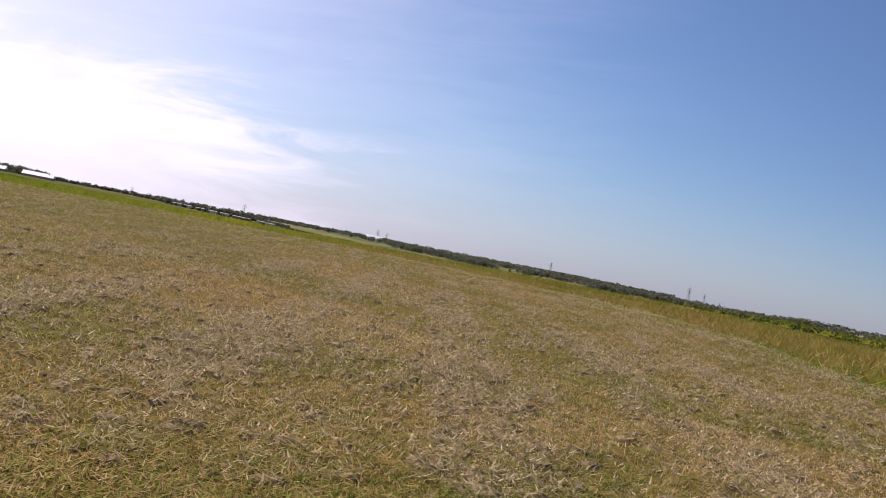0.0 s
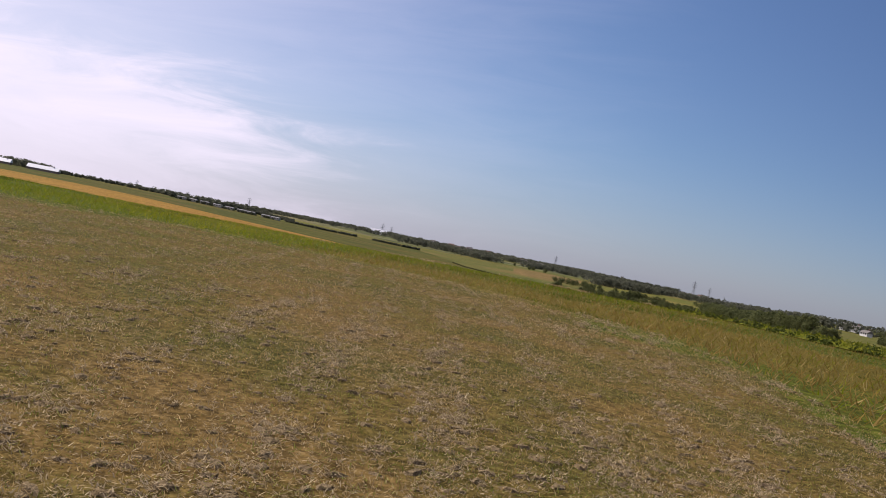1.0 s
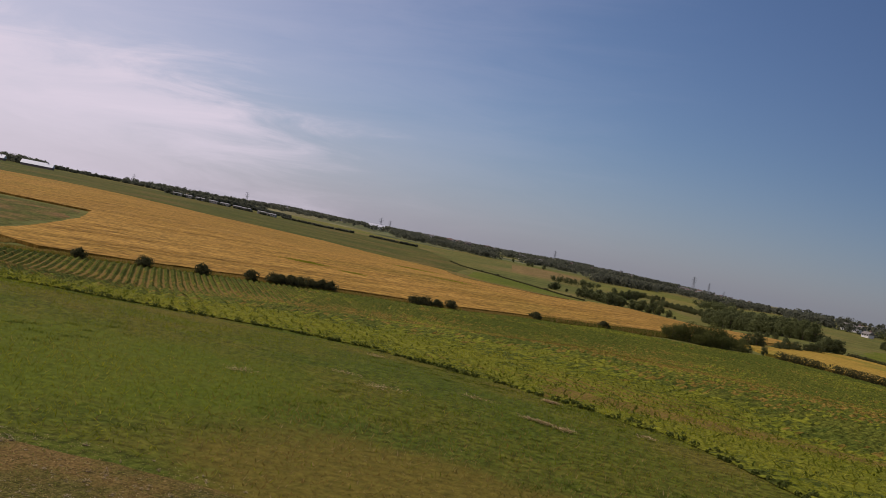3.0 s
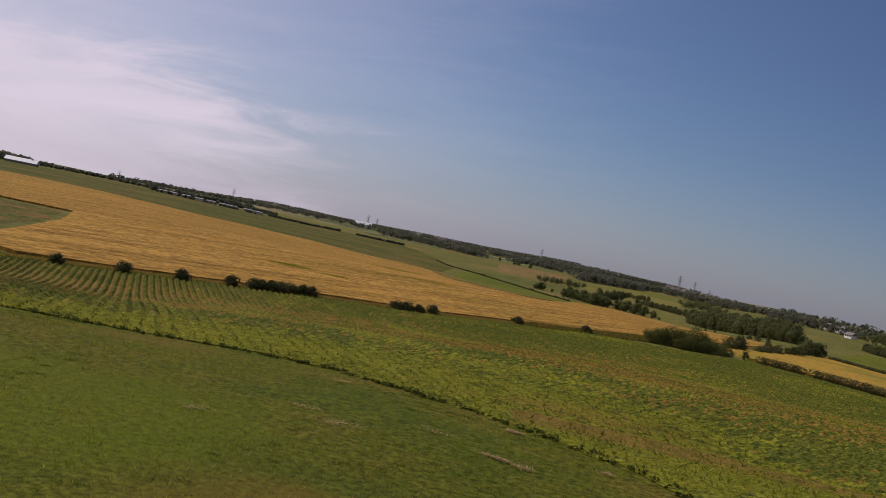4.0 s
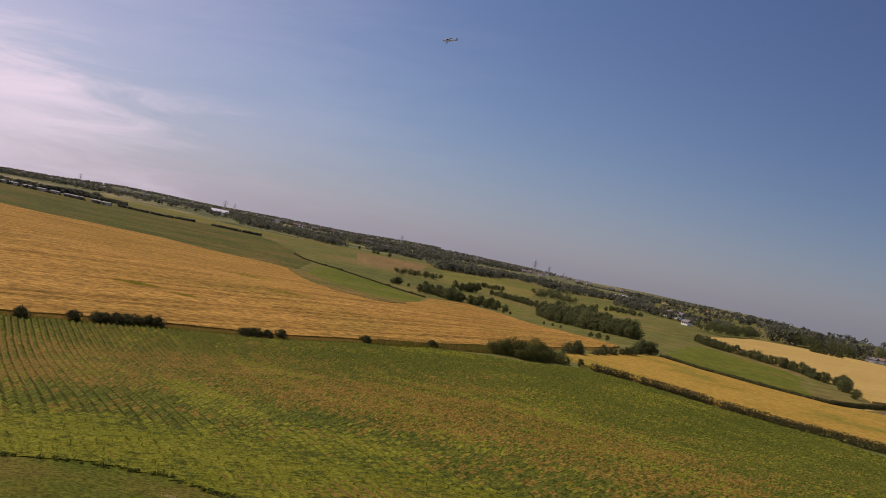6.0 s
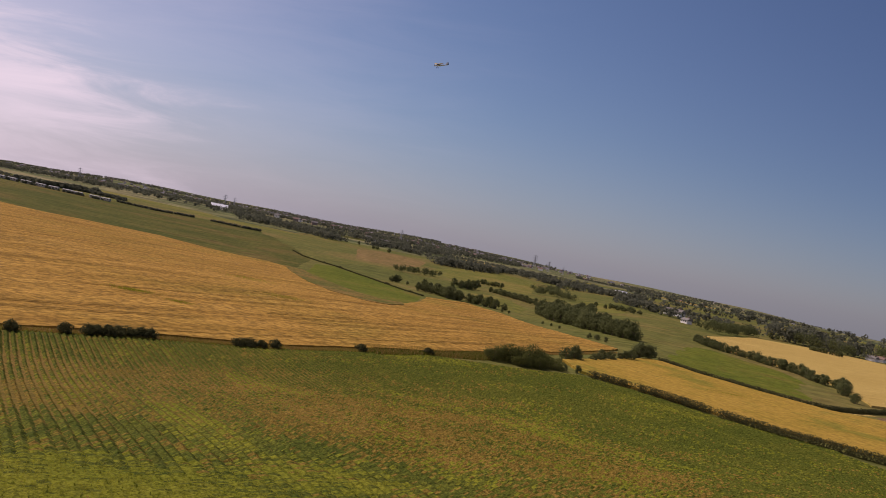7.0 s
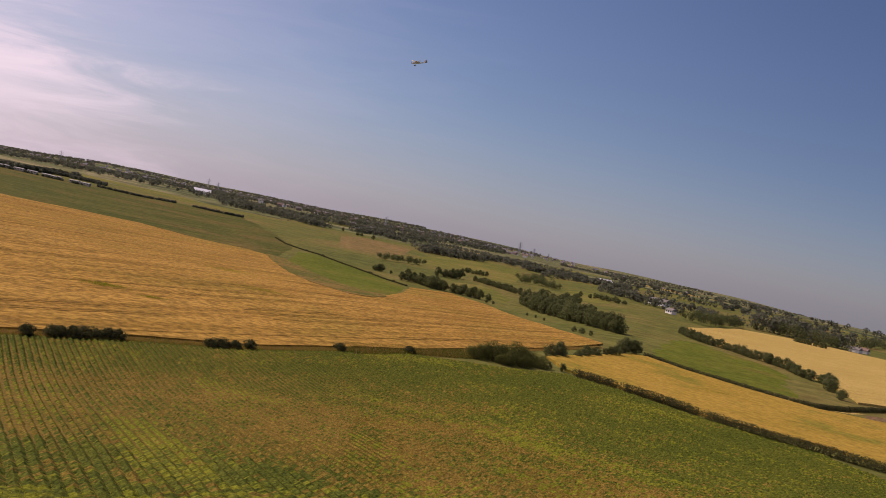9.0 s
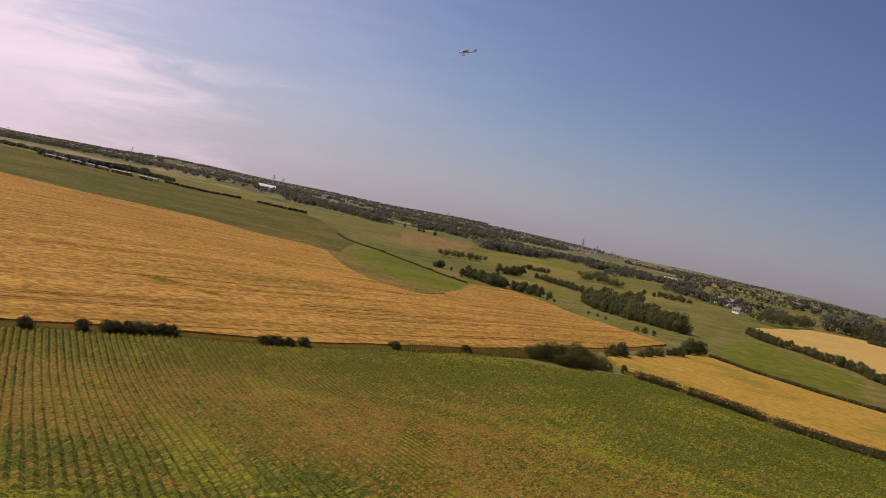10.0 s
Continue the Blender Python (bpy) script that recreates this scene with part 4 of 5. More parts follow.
def stand_of(x, y):
    """How likely the crop is lush, yellowing or dried at points of the plan."""
    u, v = along[0] * x + along[1] * y, over[0] * x + over[1] * y
    streak = slow_noise(u * 0.16, v, 0.5, 51)
    blot = slow_noise(u * 0.3, v, 0.2, 52)
    off, side = gap_to(x, y, BANK), gap_to(x, y, CROP_SIDE)
    reach = 23 + 14 * ease(-30, -5, x) + 28 * ease(5, 48, x) + 14 * (blot - 0.5)
    rim = 1 - ease(reach * 0.6, reach * 1.3, side)
    head = 1 - ease(15, 25, off + 4 * ease(-8, -20, x) + 10 * (slow_noise(x, y, 0.2, 8) - 0.5))
    near = (1 - ease(28, 42, off)) * (1 - head) * ease(8, -12, x)
    lush = 0.3 + 1.2 * rim + 1.3 * near + 0.2 * ease(0.6, 0.85, 1 - streak)
    lime = 0.05 + 1.6 * head + 0.4 * ease(0.6, 0.9, streak) + 1.4 * streak_sum(x, y, LIME)
    dried = (0.3 + 1.2 * ease(0.25, 0.7, blot) + 0.5 * np.exp(-((x + 12) / 32) ** 2 - ((y - 118) / 24) ** 2)) * 0.68 * (1 - 0.45 * ease(10, 50, x)) * (1 - 0.85 * rim) * (1 - head) * (1 - 0.5 * near) * (0.25 + 0.75 * ease(64, 100, y))
    total = lush + lime + dried
    return lush / total, lime / total, dried / total, head


def rank_of(v):
    """The order of values, spread evenly from 0 to 1."""
    out = np.empty(len(v))
    out[np.argsort(v)] = (np.arange(len(v)) + 0.5) / len(v)
    return out


cells, kinds = [], []
for g in np.arange(-40, 230, 1.0):
    t = np.arange(-60, 280, 0.36)
    t = t + R.uniform(-0.1, 0.1, len(t))
    cx, cy = along[0] * t + over[0] * g, along[1] * t + over[1] * g
    live = inside(cx, cy, CROP) & (cy > 30) & (np.abs(np.arctan2(cx, cy)) < radians(42))
    if not live.any():
        continue
    t, cx, cy = t[live], cx[live], cy[live]
    lush, lime, dried, head = stand_of(cx, cy)
    rows_show = (1 - 0.75 * ease(10, 70, cx)) * (1 - head) * (0.2 + 0.8 * ease(90, 115, cy))
    shut = np.clip(0.55 + 0.5 * lush + 0.3 * lime + 0.5 * head + 0.25 * ease(-5, 40, cx), 0.5, 1)
    wide = (1 - rows_show) * shut * R.uniform(0.35, 0.56, len(t)) + rows_show * R.uniform(0.32, 0.46, len(t))
    wide = wide + 0.14 * (1 - rows_show) * ease(110, 70, cy)
    open_ = ease(80, 104, cy) * rows_show * np.exp(-((cx + 2) / 24) ** 2)      # thin stand with bare lines between the rows
    wide = wide - 0.08 * dried * ease(64, 100, cy) - 0.09 * open_
    high = (0.22 + 0.12 * lush - 0.05 * open_) * R.uniform(0.6, 1.15, len(t)) * (1 - 0.75 * head)
    wob = R.normal(0, 0.05, len(t))
    z = ground(cx, cy) + 0.04
    left = np.stack([cx + over[0] * (wob - wide), cy + over[1] * (wob - wide), z], 1)
    top = np.stack([cx + over[0] * wob, cy + over[1] * wob, z + high], 1)
    right = np.stack([cx + over[0] * (wob + wide), cy + over[1] * (wob + wide), z], 1)
    ok = np.diff(t) < 1.3
    dried = dried * (1 - 0.2 * rows_show)
    lime = lime * (1 - 0.35 * rows_show)
    dice = rank_of(0.3 * slow_noise(t * 0.4, np.full(len(t), g), 0.9, 55) + 0.7 * R.random(len(t))) * (lush + lime + dried)
    kind = np.where(dice < lush, 0, np.where(dice < lush + lime, 1, 2))[1:]
    for a_, b_ in ((left, top), (top, right)):
        cells.append(np.stack([a_[:-1], a_[1:], b_[1:], b_[:-1]], 1)[ok])
        kinds.append(kind[ok])
tagged(new("crop_rows", quads("crop_rows", np.concatenate(cells)[:, ::-1], STANDS, np.concatenate(kinds))), "leafy green, yellow and dried ridges of the row crop", "crop", kind="stuff")

LEAF_KINDS = [straw_mat("lush_crop_leaves", [(0.0, (0.05, 0.072, 0.01)), (0.6, (0.112, 0.128, 0.016)), (1.0, (0.24, 0.22, 0.045))], [(0.4, (0.068, 0.1, 0.011)), (0.6, (0.15, 0.155, 0.018))], 0.1, 0.4, 0.4),
              straw_mat("yellowing_crop_leaves", [(0.0, (0.1, 0.12, 0.012)), (0.6, (0.155, 0.17, 0.02)), (1.0, (0.23, 0.22, 0.045))], [(0.4, (0.13, 0.155, 0.014)), (0.6, (0.2, 0.195, 0.022))], 0.1, 0.4, 0.4),
              straw_mat("dried_crop_leaves", [(0.0, (0.09, 0.068, 0.014)), (0.6, (0.28, 0.175, 0.038)), (1.0, (0.48, 0.32, 0.09))], [(0.4, (0.21, 0.14, 0.024)), (0.6, (0.32, 0.185, 0.042))], 0.1, 0.4, 0.4)]
m = 3
lush, lime, dried, head = stand_of(x, y)
dice = rank_of(0.3 * slow_noise((along[0] * x + along[1] * y) * 0.4, over[0] * x + over[1] * y, 0.9, 55) + 0.7 * R.random(len(x)))
kind = np.repeat(np.where(dice < lush, 0, np.where(dice < lush + lime, 1, 2)), m)
spread = np.repeat(0.06 + 0.07 * full + 0.14 * ease(14, 55, x), m)
X, Y = np.repeat(x, m) + R.normal(0, 1, len(x) * m) * spread, np.repeat(y, m) + R.normal(0, 1, len(x) * m) * spread
q = blades(X, Y, ground(X, Y) + 0.08 + R.uniform(0, 0.12, len(X)), R.uniform(0.14, 0.32, len(X)) * np.repeat(0.6 + 0.5 * full, m), R.uniform(0.06, 0.15, len(X)), R.uniform(0.6, 1.4, len(X)), R)
tagged(new("crop_plants", quads("crop_plants", q, LEAF_KINDS, kind)), "rows of patchy green leafy crop plants", "crop", kind="stuff")

# dark tufts of weeds, and worn straw-coloured patches, in the uncut grass
n = 2600
cx, cy = R.uniform(-60, 45, n), R.uniform(12, 58, n)
k = inside(cx, cy, rough_area) & (slow_noise(cx, cy, 0.32, 61) > 0.6 + 0.3 * R.random(n))
cx, cy = cx[k], cy[k]
m = 60
S = np.repeat(0.1 + 0.45 * R.random(len(cx)) ** 2, m)
X, Y = np.repeat(cx, m) + R.normal(0, 1, len(S)) * S * 1.2, np.repeat(cy, m) + R.normal(0, 1, len(S)) * S * 0.8
q = blades(X, Y, ground(X, Y), R.uniform(0.06, 0.16, len(S)) * (0.5 + S), R.uniform(0.014, 0.035, len(S)), R.uniform(0.6, 1.35, len(S)), R)
tagged(new("weed_tufts", quads("weed_tufts", q, TUFT)), "dark green weed tufts in the uncut grass", "weeds", kind="stuff")

STRAW = straw_mat("dead_straw", [(0.0, (0.2, 0.13, 0.05)), (0.5, (0.42, 0.3, 0.13)), (1.0, (0.75, 0.6, 0.36))], [(0.4, (0.3, 0.2, 0.08)), (0.6, (0.5, 0.36, 0.18))], 0.6, 0.4, 0.2)
worn = [(-1.8, 40.6, 1.2, 0.14, -0.45, 1300), (-0.8, 40.0, 0.45, 0.28, 0, 500), (-1.6, 48.2, 0.5, 0.25, -0.2, 1400), (-8.2, 40.3, 1.2, 0.6, 0.2, 420), (-11.4, 53.4, 0.6, 0.3, 0, 300),
        (-10.1, 41.9, 0.9, 0.3, -0.3, 300), (-4.6, 43, 0.9, 0.3, -0.2, 300), (2.4, 42.6, 0.5, 0.2, -0.4, 300), (-13, 37.5, 0.8, 0.4, 0.3, 300), (3.8, 33, 0.8, 0.3, -0.5, 300)]
for cx, cy, a_, b_, turn, n in worn:
    n = int(n * 0.4)
    f, w_ = R.normal(0, 0.5, n) * a_ * 0.8, R.normal(0, 0.5, n) * b_
    X, Y = cx + f * math.cos(turn) - w_ * math.sin(turn), cy + f * math.sin(turn) + w_ * math.cos(turn)
    q = blades(X, Y, ground(X, Y) + R.uniform(0.02, 0.1, n), R.uniform(0.08, 0.2, n), R.uniform(0.015, 0.04, n), R.uniform(1.1, 1.55, n), R)
    tagged(new("dead_grass_patch", quads("dead_grass_patch", q, STRAW)), "pale patch of dead straw in the grass", "dead grass", "worn patches in the grass", kind="stuff")

for cx, cy, a_, b_, n in ((-69.5, 226.7, 5.5, 3.2, 1500), (-56.1, 221.1, 3.0, 2.0, 500), (-41.1, 283.6, 7.0, 5.0, 1000), (-63.1, 338, 9.0, 9.0, 1300), (91.6, 253.8, 5.0, 2.0, 700)):
    X, Y = cx + R.normal(0, 0.6, n) * a_, cy + R.normal(0, 0.6, n) * b_
    q = blades(X, Y, ground(X, Y) + 0.6, R.uniform(0.15, 0.4, n), R.uniform(0.05, 0.12, n), R.uniform(0.4, 1.3, n), R)
    tagged(new("weed_patch", quads("weed_patch", q, TALL)), "green weedy patch in the ripe corn", "weeds", "weedy patches in the corn", kind="stuff")

# tractor lines in the wheat
RUT = soil_mat("wheel_rut", [(0.3, (0.19, 0.115, 0.026)), (0.7, (0.29, 0.165, 0.038))], 0.05, [(0.3, (0.17, 0.1, 0.024)), (0.7, (0.3, 0.17, 0.042))], 0.3)
wheat = bpy.data.objects["wheat_field"]
WHEAT_AREA = [(-80, 142), (-48, 171), (-10, 207), (25, 254), (50, 290), (70, 335), (52, 425), (40, 490), (8, 505), (2, 425), (-5, 370), (-15, 368), (-30, 392), (-60, 480), (-98, 545),
              (-165, 552), (-222, 508), (-405, 475), (-405, 220), (-258, 220), (-199, 268), (-148, 268), (-122, 216), (-103, 160)]
for lane in range(34):
    shift = R.uniform(-3.5, 3.5)
    for gauge in (-0.9, 0.9):
        t = np.arange(-300, 420, 4.0)
        o = 6 + lane * 10.0 + shift + gauge
        lx = -55 + t * 0.66 - o * 0.75
        ly = 160 + t * 0.75 + o * 0.66 + 0.006 * np.maximum(t, 0) ** 1.5
        ok = inside(lx, ly, WHEAT_AREA) & (slow_noise(t, np.full(len(t), o * 3.0 + gauge), 0.06, 33) > 0.5)
        vs, fs = [], []
        for i in range(len(t) - 1):
            if ok[i] and ok[i + 1]:
                for j in (i, i + 1):
                    for w_ in (-0.2, 0.2):
                        px, py = lx[j] - 0.75 * w_, ly[j] + 0.66 * w_
                        vs.append((px, py, float(ground(px, py)) + 0.76))
                b0 = len(vs) - 4
                fs.append((b0, b0 + 1, b0 + 3, b0 + 2))
        if fs:
            part("wheel_rut", mesh_of("wheel_rut", vs, fs, RUT), wheat)


# ---- far land ----
def pen(name, cx, cy, w_, d_, turn, mat, label, high=0.3):
    c_, s_ = math.cos(radians(turn)), math.sin(radians(turn))
    rng = random.Random(int(cx * 7 + cy))
    rim = []
    for k in range(16):
        a_ = (k + 0.5) * math.tau / 16
        g_ = min(1 / max(abs(math.cos(a_)), 1e-3), 1 / max(abs(math.sin(a_)), 1e-3)) * rng.uniform(0.8, 1.08)
        rim.append((w_ * g_ * math.cos(a_), d_ * g_ * math.sin(a_)))
    field(name, [(cx + a_ * c_ - b_ * s_, cy + a_ * s_ + b_ * c_) for a_, b_ in rim], high, mat, 60, label)


BROWN = soil_mat("brown_rough_pasture", [(0.3, (0.15, 0.12, 0.036)), (0.7, (0.25, 0.155, 0.06))], 0.02, [(0.3, (0.13, 0.1, 0.035)), (0.7, (0.24, 0.155, 0.06))], 0.08, grain=0.5)
ROUGH = soil_mat("mottled_rough_pasture", [(0.4, (0.085, 0.1, 0.016)), (0.5, (0.15, 0.12, 0.028)), (0.6, (0.235, 0.14, 0.04))], 0.04, [(0.3, (0.08, 0.08, 0.02)), (0.7, (0.2, 0.145, 0.042))], 0.2, 0.4)
field("brown_pasture", [(-91, 1110), (-65, 1200), (-23, 1173), (1, 1120), (-6, 960), (-23, 850), (-52, 834), (-66, 840)], 0.3, BROWN, 25, "reddish-brown rough pasture on the slope")
pen("brown_pasture", -242.5, 641, 26, 12, 30, ROUGH, "brown rough patch in the green field", 0.14)
pen("brown_pasture", -61.9, 793, 20, 90, 14, ROUGH, "brown and green rough pasture below the slope")
field("rough_fringe", [(-84, 548), (-66, 474), (-51, 414), (-37, 370), (-19, 340), (-10, 346), (-5, 366), (-6, 382), (-15, 378), (-27, 400), (-45, 460), (-70, 536)], 0.76, ROUGH, 10, "mottled brown and green fringe of the wheat")
field("farm_track", [(-123.5, 791), (-129.2, 825), (-129.4, 974), (-115.4, 1075), (-94.6, 1190), (-90.8, 1185), (-110.6, 1070), (-124.4, 971), (-124.4, 825), (-118.8, 794)], 0.12, BROWN, 30, "pale brown farm track over the pasture")
pen("brown_pasture", 167.5, 556, 22, 80, 12, BROWN, "reddish-brown rough pasture below the house")
field("light_pasture", [(0, 900), (13, 1000), (53, 1180), (109, 1220), (143, 1150), (110, 900), (91, 784), (75, 800), (52, 850), (20, 830)], 0.3, LUSH, 25, "light green grazed pasture on the hill")
field("light_pasture", [(136, 800), (160, 840), (185, 760), (160, 690), (140, 640), (122, 640), (122, 700)], 0.3, LUSH, 25, "light green grazed pasture between trees")
field("light_pasture", [(30, 640), (50, 690), (66, 660), (72, 590), (60, 540), (40, 580)], 0.3, LUSH, 25, "light green grazed pasture between trees")
for cx, cy, w_, d_, turn, mat in ((292.8, 1191, 60, 60, 20, LUSH), (352, 1094, 50, 40, 10, LUSH), (397, 1196, 60, 50, 25, BRIGHT), (440, 1000, 50, 45, 15, PALE), (514, 1123, 70, 60, 20, LUSH),
                                  (519, 955, 60, 45, 10, PASTURE), (569, 1276, 90, 60, 15, DULL), (259.2, 1509, 90, 60, 10, LUSH), (430, 1467, 80, 70, 20, BARLEY), (640, 1528, 120, 80, 15, LUSH),
                                  (118.2, 1504, 70, 50, 5, PALE), (-415, 1253, 130, 60, -10, LUSH), (-252.7, 1181, 80, 40, -5, LUSH), (-637, 1158, 150, 50, -15, BRIGHT), (-163.2, 1500, 90, 60, 0, DULL)):
    pen("far_field", cx, cy, w_, d_, turn, mat, "small distant field bounded by hedges")
pen("pale_strip", 133, 334, 1.6, 0.9, -14, PALE, "narrow pale worn strip on the meadow", 0.18)
pen("pale_strip", 135.6, 331.5, 1.8, 0.9, -14, PALE, "narrow pale worn strip on the meadow", 0.18)


# leaf colour greyed and bluer, painting the haze of distance into the far trees
FARLEAF = leaf_mat("haze_greyed_foliage", (0.12, 0.126, 0.085), (0.14, 0.146, 0.1), (0.16, 0.164, 0.115), 0.01, 0.5)


def far_woods(name, spots, leaves, seed, label, leaf=1.3):
    """Distant trees, too many to count: spots of (x, y, height)."""
    p = np.asarray(spots, float)
    z = ground(p[:, 0], p[:, 1])
    h = p[:, 2]
    lumps = np.stack([p[:, 0], p[:, 1], z + h * 0.5 + 60, h * 0.55, h * 0.55, h * 0.5], 1)
    rng = np.random.default_rng(seed)
    more = lumps[rng.random(len(lumps)) < 0.6].copy()
    more[:, 0] += rng.normal(0, 0.4, len(more)) * more[:, 3]
    more[:, 2] += more[:, 5] * 0.35
    more[:, 3:] *= 0.6
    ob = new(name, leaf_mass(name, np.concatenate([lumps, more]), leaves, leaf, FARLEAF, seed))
    ob.location.z = -60
    return tagged(ob, label, "woods", kind="stuff")


F = np.random.default_rng(77)


def belt(points, n, depth, low, high):
    p = np.array(points, float)
    d = np.diff(p, axis=0)
    l = np.hypot(d[:, 0], d[:, 1])
    i = F.choice(len(d), n, p=l / l.sum())
    c = p[i] + d[i] * F.random(n)[:, None]
    return np.stack([c[:, 0] + F.normal(0, depth * 0.3, n), c[:, 1] + F.normal(0, depth, n), F.uniform(low, high, n)], 1)


lumps = []
for x_, y_, h_ in DISTANT:
    for k in range(7):
        r_ = h_ * LEAFY.uniform(0.2, 0.32)
        a_, o_ = LEAFY.uniform(0, math.tau), h_ * LEAFY.uniform(0.05, 0.34)
        lumps.append((x_ + math.cos(a_) * o_, y_ + math.sin(a_) * o_, float(ground(x_, y_)) + 60 + h_ * LEAFY.uniform(0.28, 0.8), r_, r_, r_ * 0.9))
ob = tagged(new("valley_woods", leaf_mass("valley_woods", lumps, 34, 0.42, TREE, 53)), "dark green broadleaf woods beyond the fields", "woods", kind="stuff")
ob.location.z = -60
spots = [belt([(-283.4, 1344), (-192.7, 1337), (-132.3, 1260)], 160, 22, 6, 11), belt([(5, 1165), (23, 1145), (56, 1160), (82, 1185)], 120, 14, 7, 12), belt([(82, 1190), (116, 1320), (134, 1270), (181, 1375)], 80, 16, 6, 10), belt([(-90, 1330), (-60, 1420), (0, 1300)], 90, 14, 5, 8),
         belt([(150, 1230), (193, 1200), (225, 1180)], 90, 12, 6, 9), belt([(-481, 1065), (-406, 1093), (-366, 1078)], 180, 8, 2.5, 4.5),
         belt([(-686, 1011), (-549, 1047), (-471, 1055)], 180, 10, 2.5, 5), belt([(-746, 942), (-676, 971), (-627, 940)], 140, 18, 6, 10),
         belt([(-345, 992), (-301, 985), (-271.2, 1033)], 90, 1.5, 1.4, 2.6), belt([(-251.4, 1036), (-220.6, 1034), (-194.2, 1047)], 50, 1.5, 1.4, 2.6),
         belt([(255.8, 1139), (353, 1045), (470, 939)], 50, 8, 4, 8), belt([(310, 1272), (427, 1138), (575, 1028)], 50, 8, 4, 8),
         belt([(290, 1360), (509, 1342), (706, 1214)], 60, 12, 5, 9), belt([(354, 938), (450, 915), (580, 847)], 36, 8, 5, 9), belt([(303, 822), (387, 778), (517, 734)], 36, 7, 6, 10)]
spots += [belt([(-452, 929), (-340, 938)], 40, 1.2, 1.2, 2.8), belt([(-470, 960), (-430, 1000), (-425, 1150)], 130, 8, 4, 7),
          belt([(188.8, 884), (193.1, 806), (199.1, 731), (215.6, 698), (236, 687)], 50, 6, 5, 9),
          belt([(209.5, 892), (236.4, 821), (258.9, 754), (272.1, 709)], 30, 6, 5, 9), belt([(271.8, 698), (308, 666), (329, 655)], 50, 8, 10, 14),
          belt([(159.7, 1110), (208, 1100), (241.3, 982)], 90, 12, 5, 9), belt([(35, 1422), (120.1, 1384), (224.7, 1308)], 80, 25, 5, 9), belt([(-333, 1481), (-135.3, 1520), (33.8, 1502)], 240, 30, 6, 10)]
far_woods("hedgerow_woods", np.concatenate(spots), 22, 51, "distant hedgerows and small woods, greyed as if by haze")
spots = []
for dist, count, low, high in ((1600, 900, 5, 9), (1850, 1700, 5, 9), (2150, 2300, 4.5, 9), (2600, 2800, 5, 9), (3200, 3400, 5, 9), (4000, 3600, 6, 10)):
    az = F.uniform(-0.72, 0.62, count)
    keep = slow_noise(az * 2000, np.full(count, dist * 1.0), 0.011, dist) > np.where(az > 0.1, 0.86 if dist < 2900 else 0.25, 0.4 if dist < 1700 else 0.12 if dist < 2300 else 0.02)
    dd = dist * F.uniform(0.93, 1.07, count)
    spots.append(np.stack([dd * np.tan(az), dd, F.uniform(low, high, count)], 1)[keep])
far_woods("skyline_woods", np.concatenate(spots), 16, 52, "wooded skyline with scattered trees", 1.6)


# ---- buildings ----
def box_mesh(name, w_, d_, z0, z1, mat):
    bm = bmesh.new()
    bmesh.ops.create_cube(bm, size=1, matrix=Matrix.Translation((0, 0, (z0 + z1) / 2)) @ Matrix.Diagonal((w_, d_, z1 - z0, 1)))
    bmesh.ops.bevel(bm, geom=bm.edges[:], offset=min(w_, d_, z1 - z0) * 0.02, segments=1, affect="EDGES")
    me = bpy.data.meshes.new(name)
    bm.to_mesh(me)
    bm.free()
    me.materials.append(mat)
    return me


def roof_mesh(name, w_, d_, z0, z1, mat, eave=0.4):
    a_, b_ = w_ / 2 + eave, d_ / 2 + eave
    t_ = 0.25
    vs = [(-a_, -b_, z0), (a_, -b_, z0), (a_, b_, z0), (-a_, b_, z0), (-a_, 0, z1), (a_, 0, z1)]
    vs += [(x_, y_, z_ - t_) for x_, y_, z_ in vs[:4]]
    return mesh_of(name, vs, [(0, 1, 5, 4), (2, 3, 4, 5), (0, 4, 3), (1, 2, 5), (6, 7, 1, 0), (7, 8, 2, 1), (8, 9, 3, 2), (9, 6, 0, 3), (9, 8, 7, 6)], mat)


def house_at(x, y, turn, w_, d_, h, roof_mat, wall_mat, label, name="house", group=""):
    ob = empty(name, label, name.replace("_", " "), group)
    ob.matrix_basis = pose(x, y, float(ground(x, y)), 0, 0, turn)
    part("wall", box_mesh("wall", w_, d_, -0.5, h, wall_mat), ob)
    roof = part("roof", roof_mesh("roof", w_, d_, h, h + d_ * 0.38, roof_mat), ob)
    ch = part("chimney", box_mesh("chimney", 0.9, 0.7, h + d_ * 0.2, h + d_ * 0.38 + 1.1, TILE), roof)
    ch.location.x = w_ * 0.32
    for k in range(3):
        for z_ in (1.2, 3.6):
            if z_ + 1.1 < h:
                wi = part("window", box_mesh("window", 1.3, 0.1, z_, z_ + 1.3, WHITE), ob)
                part("pane", box_mesh("pane", 1.1, 0.13, z_ + 0.1, z_ + 1.2, GLASS), wi, "dark window pane")
                wi.location = (w_ * (k - 1) * 0.3, -d_ / 2 - 0.02, 0)
    return ob


house_at(196, 665, -68, 7.5, 4.6, 2.6, SLATE, WHITE, "low white rendered farmhouse with a grey slate roof", "farmhouse")
house_at(216, 772, -50, 17, 8, 3.2, SLATE, WHITE, "long grey-roofed farm building near the farmhouse", "farm_building")
BRICK = plain_mat("brown_brick", (0.22, 0.16, 0.13), (0.3, 0.23, 0.19), 1.0, 0.85)
SHEET = plain_mat("white_sheet_roof", (0.82, 0.82, 0.84), (0.72, 0.73, 0.75), 0.3, 0.5)
house_at(241, 1114, 30, 18, 8, 3.5, SHEET, WHITE, "white sheet-roofed barn among trees", "barn")
